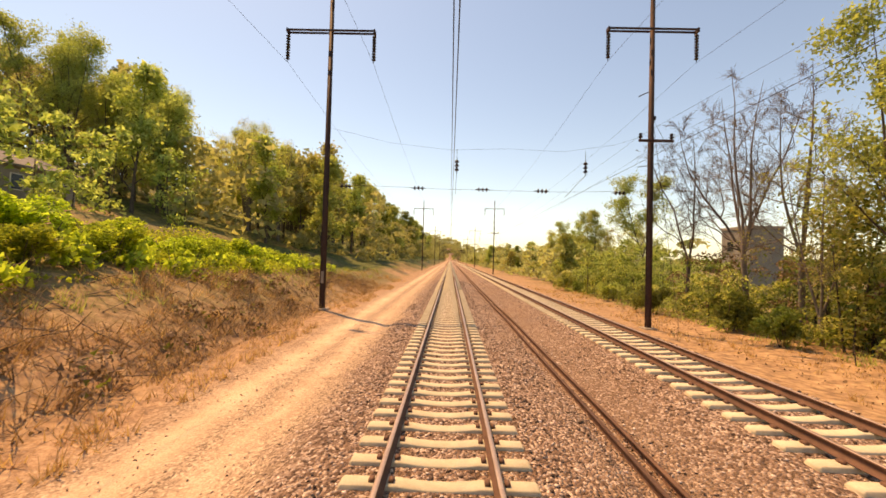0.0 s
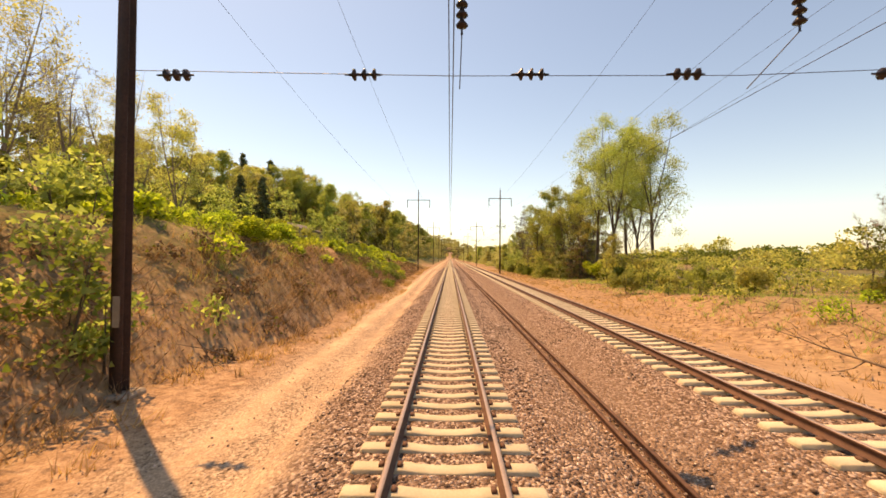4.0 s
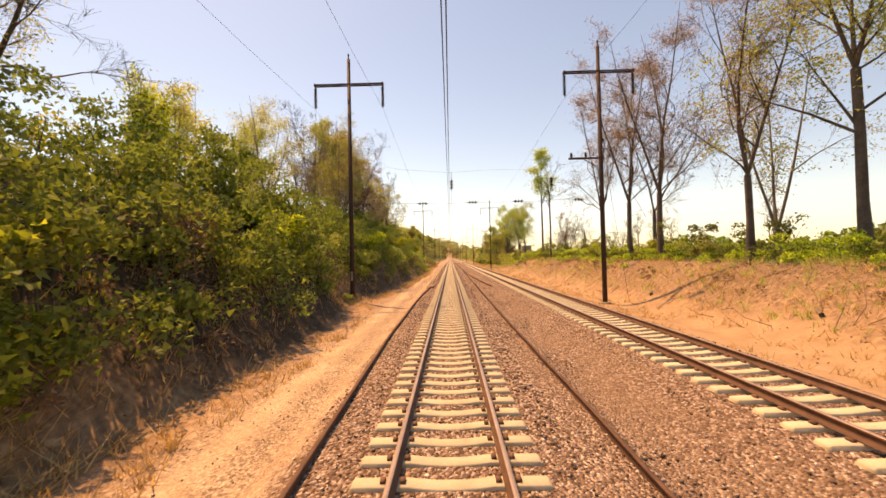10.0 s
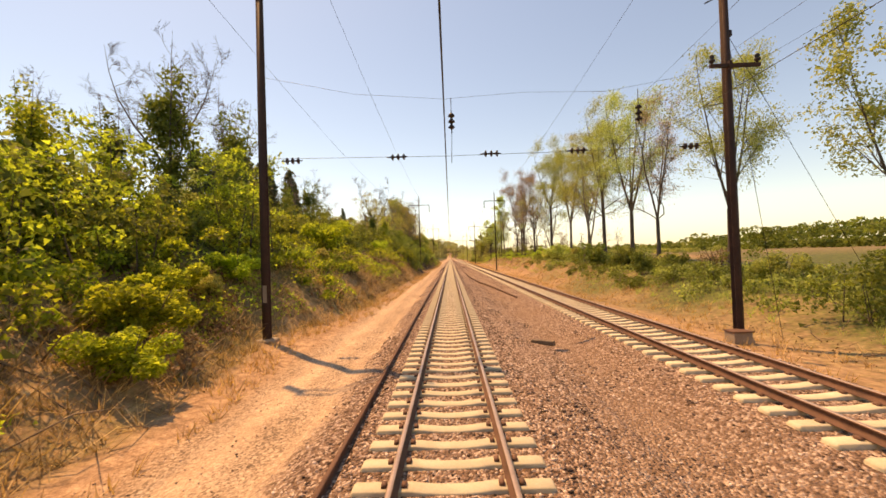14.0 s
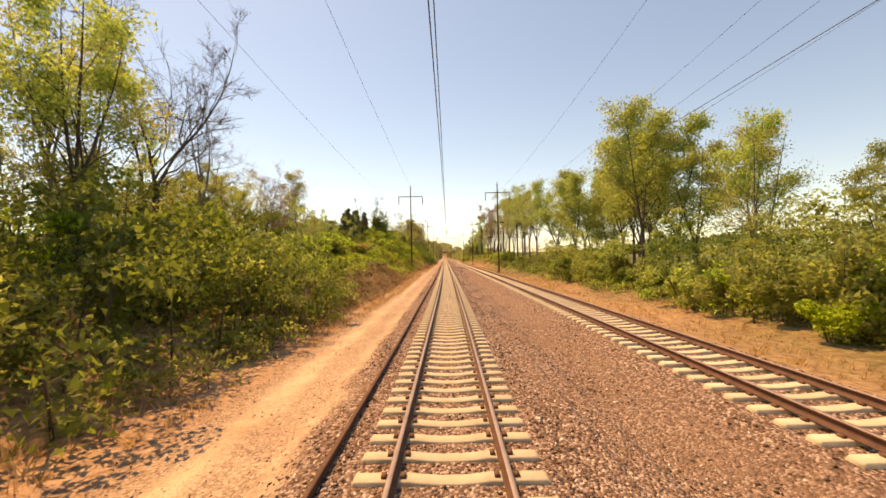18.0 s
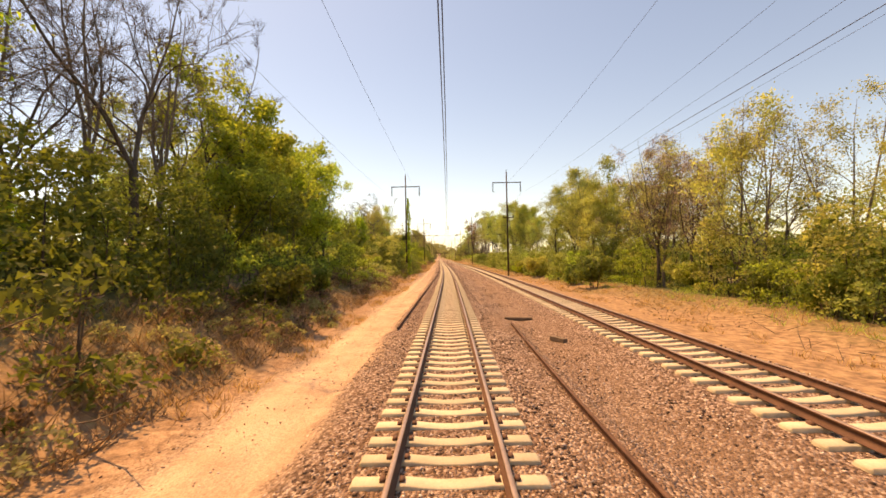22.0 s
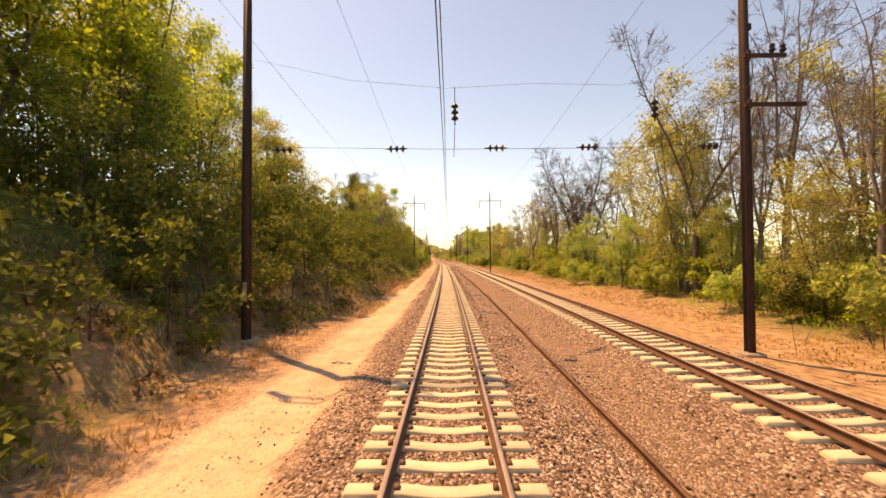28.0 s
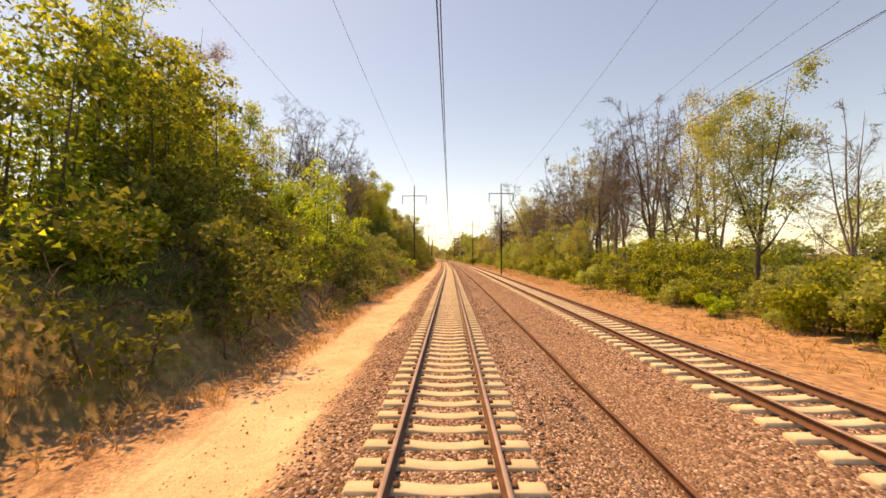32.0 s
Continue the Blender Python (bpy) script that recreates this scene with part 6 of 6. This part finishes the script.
def signal_bridge(s):
    """A lattice bridge over the tracks far down the line."""
    bridge = tagged(new("signal_bridge", None), "dark lattice signal bridge over the tracks", "signal bridge")
    bridge.matrix_basis = at(s, 0, 0)
    for x in (-14, 20):
        bm = bmesh.new()
        for dx in (-0.5, 0.5):
            box(bm, x + dx - 0.15, x + dx + 0.15, -0.4, 0.4, -1, 15)
        part("tower", bm, POLE_STEEL, bridge)
    for z in (12.6, 15.2):
        part("chord", box(bmesh.new(), -14.5, 20.5, -0.4, 0.4, z, z + 0.5), POLE_STEEL, bridge)
    for i in range(17):
        part("brace", path_tube([(-14 + 2 * i, 0, 12.8), (-12 + 2 * i, 0, 15.4)] if i % 2 else [(-14 + 2 * i, 0, 15.4), (-12 + 2 * i, 0, 12.8)], 0.14), POLE_STEEL, bridge)


signal_bridge(560)

# ---- odds and ends beside the track ----
def fallen_limb(s, u, long, turn, tilt, seed):
    rg = np.random.default_rng(seed)
    wood, boughs, tips = skeleton_of(rg, long, 0.3, 0.22, 7, 3, 2, 0.08)
    v, f = join_arrays(wood, boughs)
    ob = tagged(new("fallen_limb", fast_mesh("fallen_limb", v, f, (DEADWOOD,), True)), "grey dead limb lying on the bank", "fallen branch")
    ob.matrix_basis = at(s, u, float(ground_z(s, u)) + 0.1, turn) @ pose(0, 0, 0, tilt, 0, 0)


fallen_limb(-86, 15.2, 5.0, 100, 38, 71)
fallen_limb(-88, 17.5, 4.5, 200, 40, 72)
fallen_limb(-150, 14.5, 7.0, 160, 82, 73)
fallen_limb(-163, 15.0, 6.0, 150, 82, 74)
fallen_limb(-331, -8.6, 4.0, 80, 85, 75)
fallen_limb(-60, 14.0, 5.0, 210, 84, 76)


fallen_limb(-412, 16, 3.0, 120, 84, 77)


def timber(s, u, long, wide, high, turn, mat, label):
    bm = box(bmesh.new(), -wide / 2, wide / 2, -long / 2, long / 2, -0.02, high, 0.015)
    ob = part("timber_block", bm, mat)
    tagged(ob, label, "timber")
    ob.matrix_basis = at(s, u, float(ground_z(s, u)) + 0.02, turn)


timber(-378.2, 3.35, 1.3, 0.25, 0.16, 75, DEADWOOD, "old timber block lying across a rail end")
timber(-383.5, 3.9, 0.7, 0.2, 0.14, 30, DEADWOOD, "short timber offcut on the ballast")
timber(-238, 3.2, 0.8, 0.2, 0.12, 60, DEADWOOD, "short timber offcut on the ballast")


timber(-19.2, -6.0, 0.55, 0.2, 0.12, 60, DEADWOOD, "short timber offcut beside the dirt track")
timber(-24.2, -6.6, 0.42, 0.24, 0.16, 35, OLDRAIL, "dark rusty lump beside the dirt track")


for off, turn in ((0.0, 8), (0.3, 20), (0.62, -4)):
    timber(-139.6 + off, -2.2 + off * 0.7, 0.9, 0.16, 0.12, turn, DEADWOOD, "split grey timber end beside the spare rail")


def trackside_box(s, u):
    cabinet = tagged(new("trackside_box", None), "low weathered box at the foot of a pole", "cabinet")
    cabinet.matrix_basis = at(s, u, float(ground_z(s, u)))
    part("body", box(bmesh.new(), -0.35, 0.35, -0.3, 0.3, -0.1, 0.45, 0.02), FOOTING, cabinet)
    part("lid", box(bmesh.new(), -0.39, 0.39, -0.34, 0.34, 0.45, 0.5, 0.01), RUST, cabinet)


trackside_box(-407.6, -6.75)
trackside_box(-236.2, 11.2)


def low_wall(s0, s1, u):
    wall = tagged(new("low_wall", None), "low pale block wall below the trees", "wall")
    wall.matrix_basis = at((s0 + s1) / 2, u, float(ground_z((s0 + s1) / 2, u)))
    part("blocks", box(bmesh.new(), -0.15, 0.15, (s0 - s1) / 2, (s1 - s0) / 2, -0.4, 0.75, 0.02), PALE_WALL, wall)
    part("coping", box(bmesh.new(), -0.2, 0.2, (s0 - s1) / 2 - 0.05, (s1 - s0) / 2 + 0.05, 0.75, 0.85, 0.015), PALE_WALL, wall)


low_wall(-4, 4, 27.5)


def utility_pole(s, u, high):
    pole = tagged(new("utility_pole", None), "grey wooden utility pole on the hill", "pole")
    pole.matrix_basis = at(s, u, float(ground_z(s, u)), 15)
    part("shaft", lathe([(0.16, -0.5), (0.15, 0.0), (0.10, high), (0.0, high + 0.02)], 10), DEADWOOD, pole, "", True)
    part("crossarm", box(bmesh.new(), -0.9, 0.9, -0.14, -0.05, high - 0.6, high - 0.48), DEADWOOD, pole)
    for x in (-0.8, 0.8):
        part("pin_insulator", lathe([(0.03, 0.0), (0.06, 0.06), (0.03, 0.16)], 8), PORCELAIN, pole).location = (x, -0.1, high - 0.48)


utility_pole(-161, -27, 9)
utility_pole(-130, -30, 9)


def snag(s, u, high, label):
    ob = tagged(new("snag", fast_mesh("snag", *tubes([(0, 0, -0.3), (0.05, 0.02, high * 0.6)], [(0.05, 0.02, high * 0.6), (0.0, 0.1, high)], [0.2, 0.16], [0.16, 0.1], 8), (DEADWOOD,), True)),
                label, "dead trunk")
    ob.matrix_basis = at(s, u, float(ground_z(s, u)))


snag(-107, 24, 4.8, "broken grey dead trunk on the bank")
snag(-196, 18.5, 2.2, "short dead trunk in the brush")

# the vine that climbs one of the poles
_rg = np.random.default_rng(81)
_n = 2600
_z = 14.5 * _rg.uniform(0, 1, _n) ** 1.2
_w = _rg.uniform(0, 6.283, _n)
_r = (0.75 - 0.035 * _z) * np.sqrt(_rg.uniform(0.1, 1, _n)) * (0.15 + 1.9 * value_noise(_z * 0.8, np.floor(_w), 5) ** 1.5)
_v, _f = leaf_cards(np.stack([0.25 + _r * np.cos(_w), _r * np.sin(_w), _z], 1), 0.16, _rg)
vine = tagged(new("climbing_vine", fast_mesh("climbing_vine", _v, _f, (LEAF_VINE,))), "green vine climbing a steel pole", "vine")
vine.matrix_basis = at(-321.2, LEFT_U, float(ground_z(-321.2, LEFT_U)))
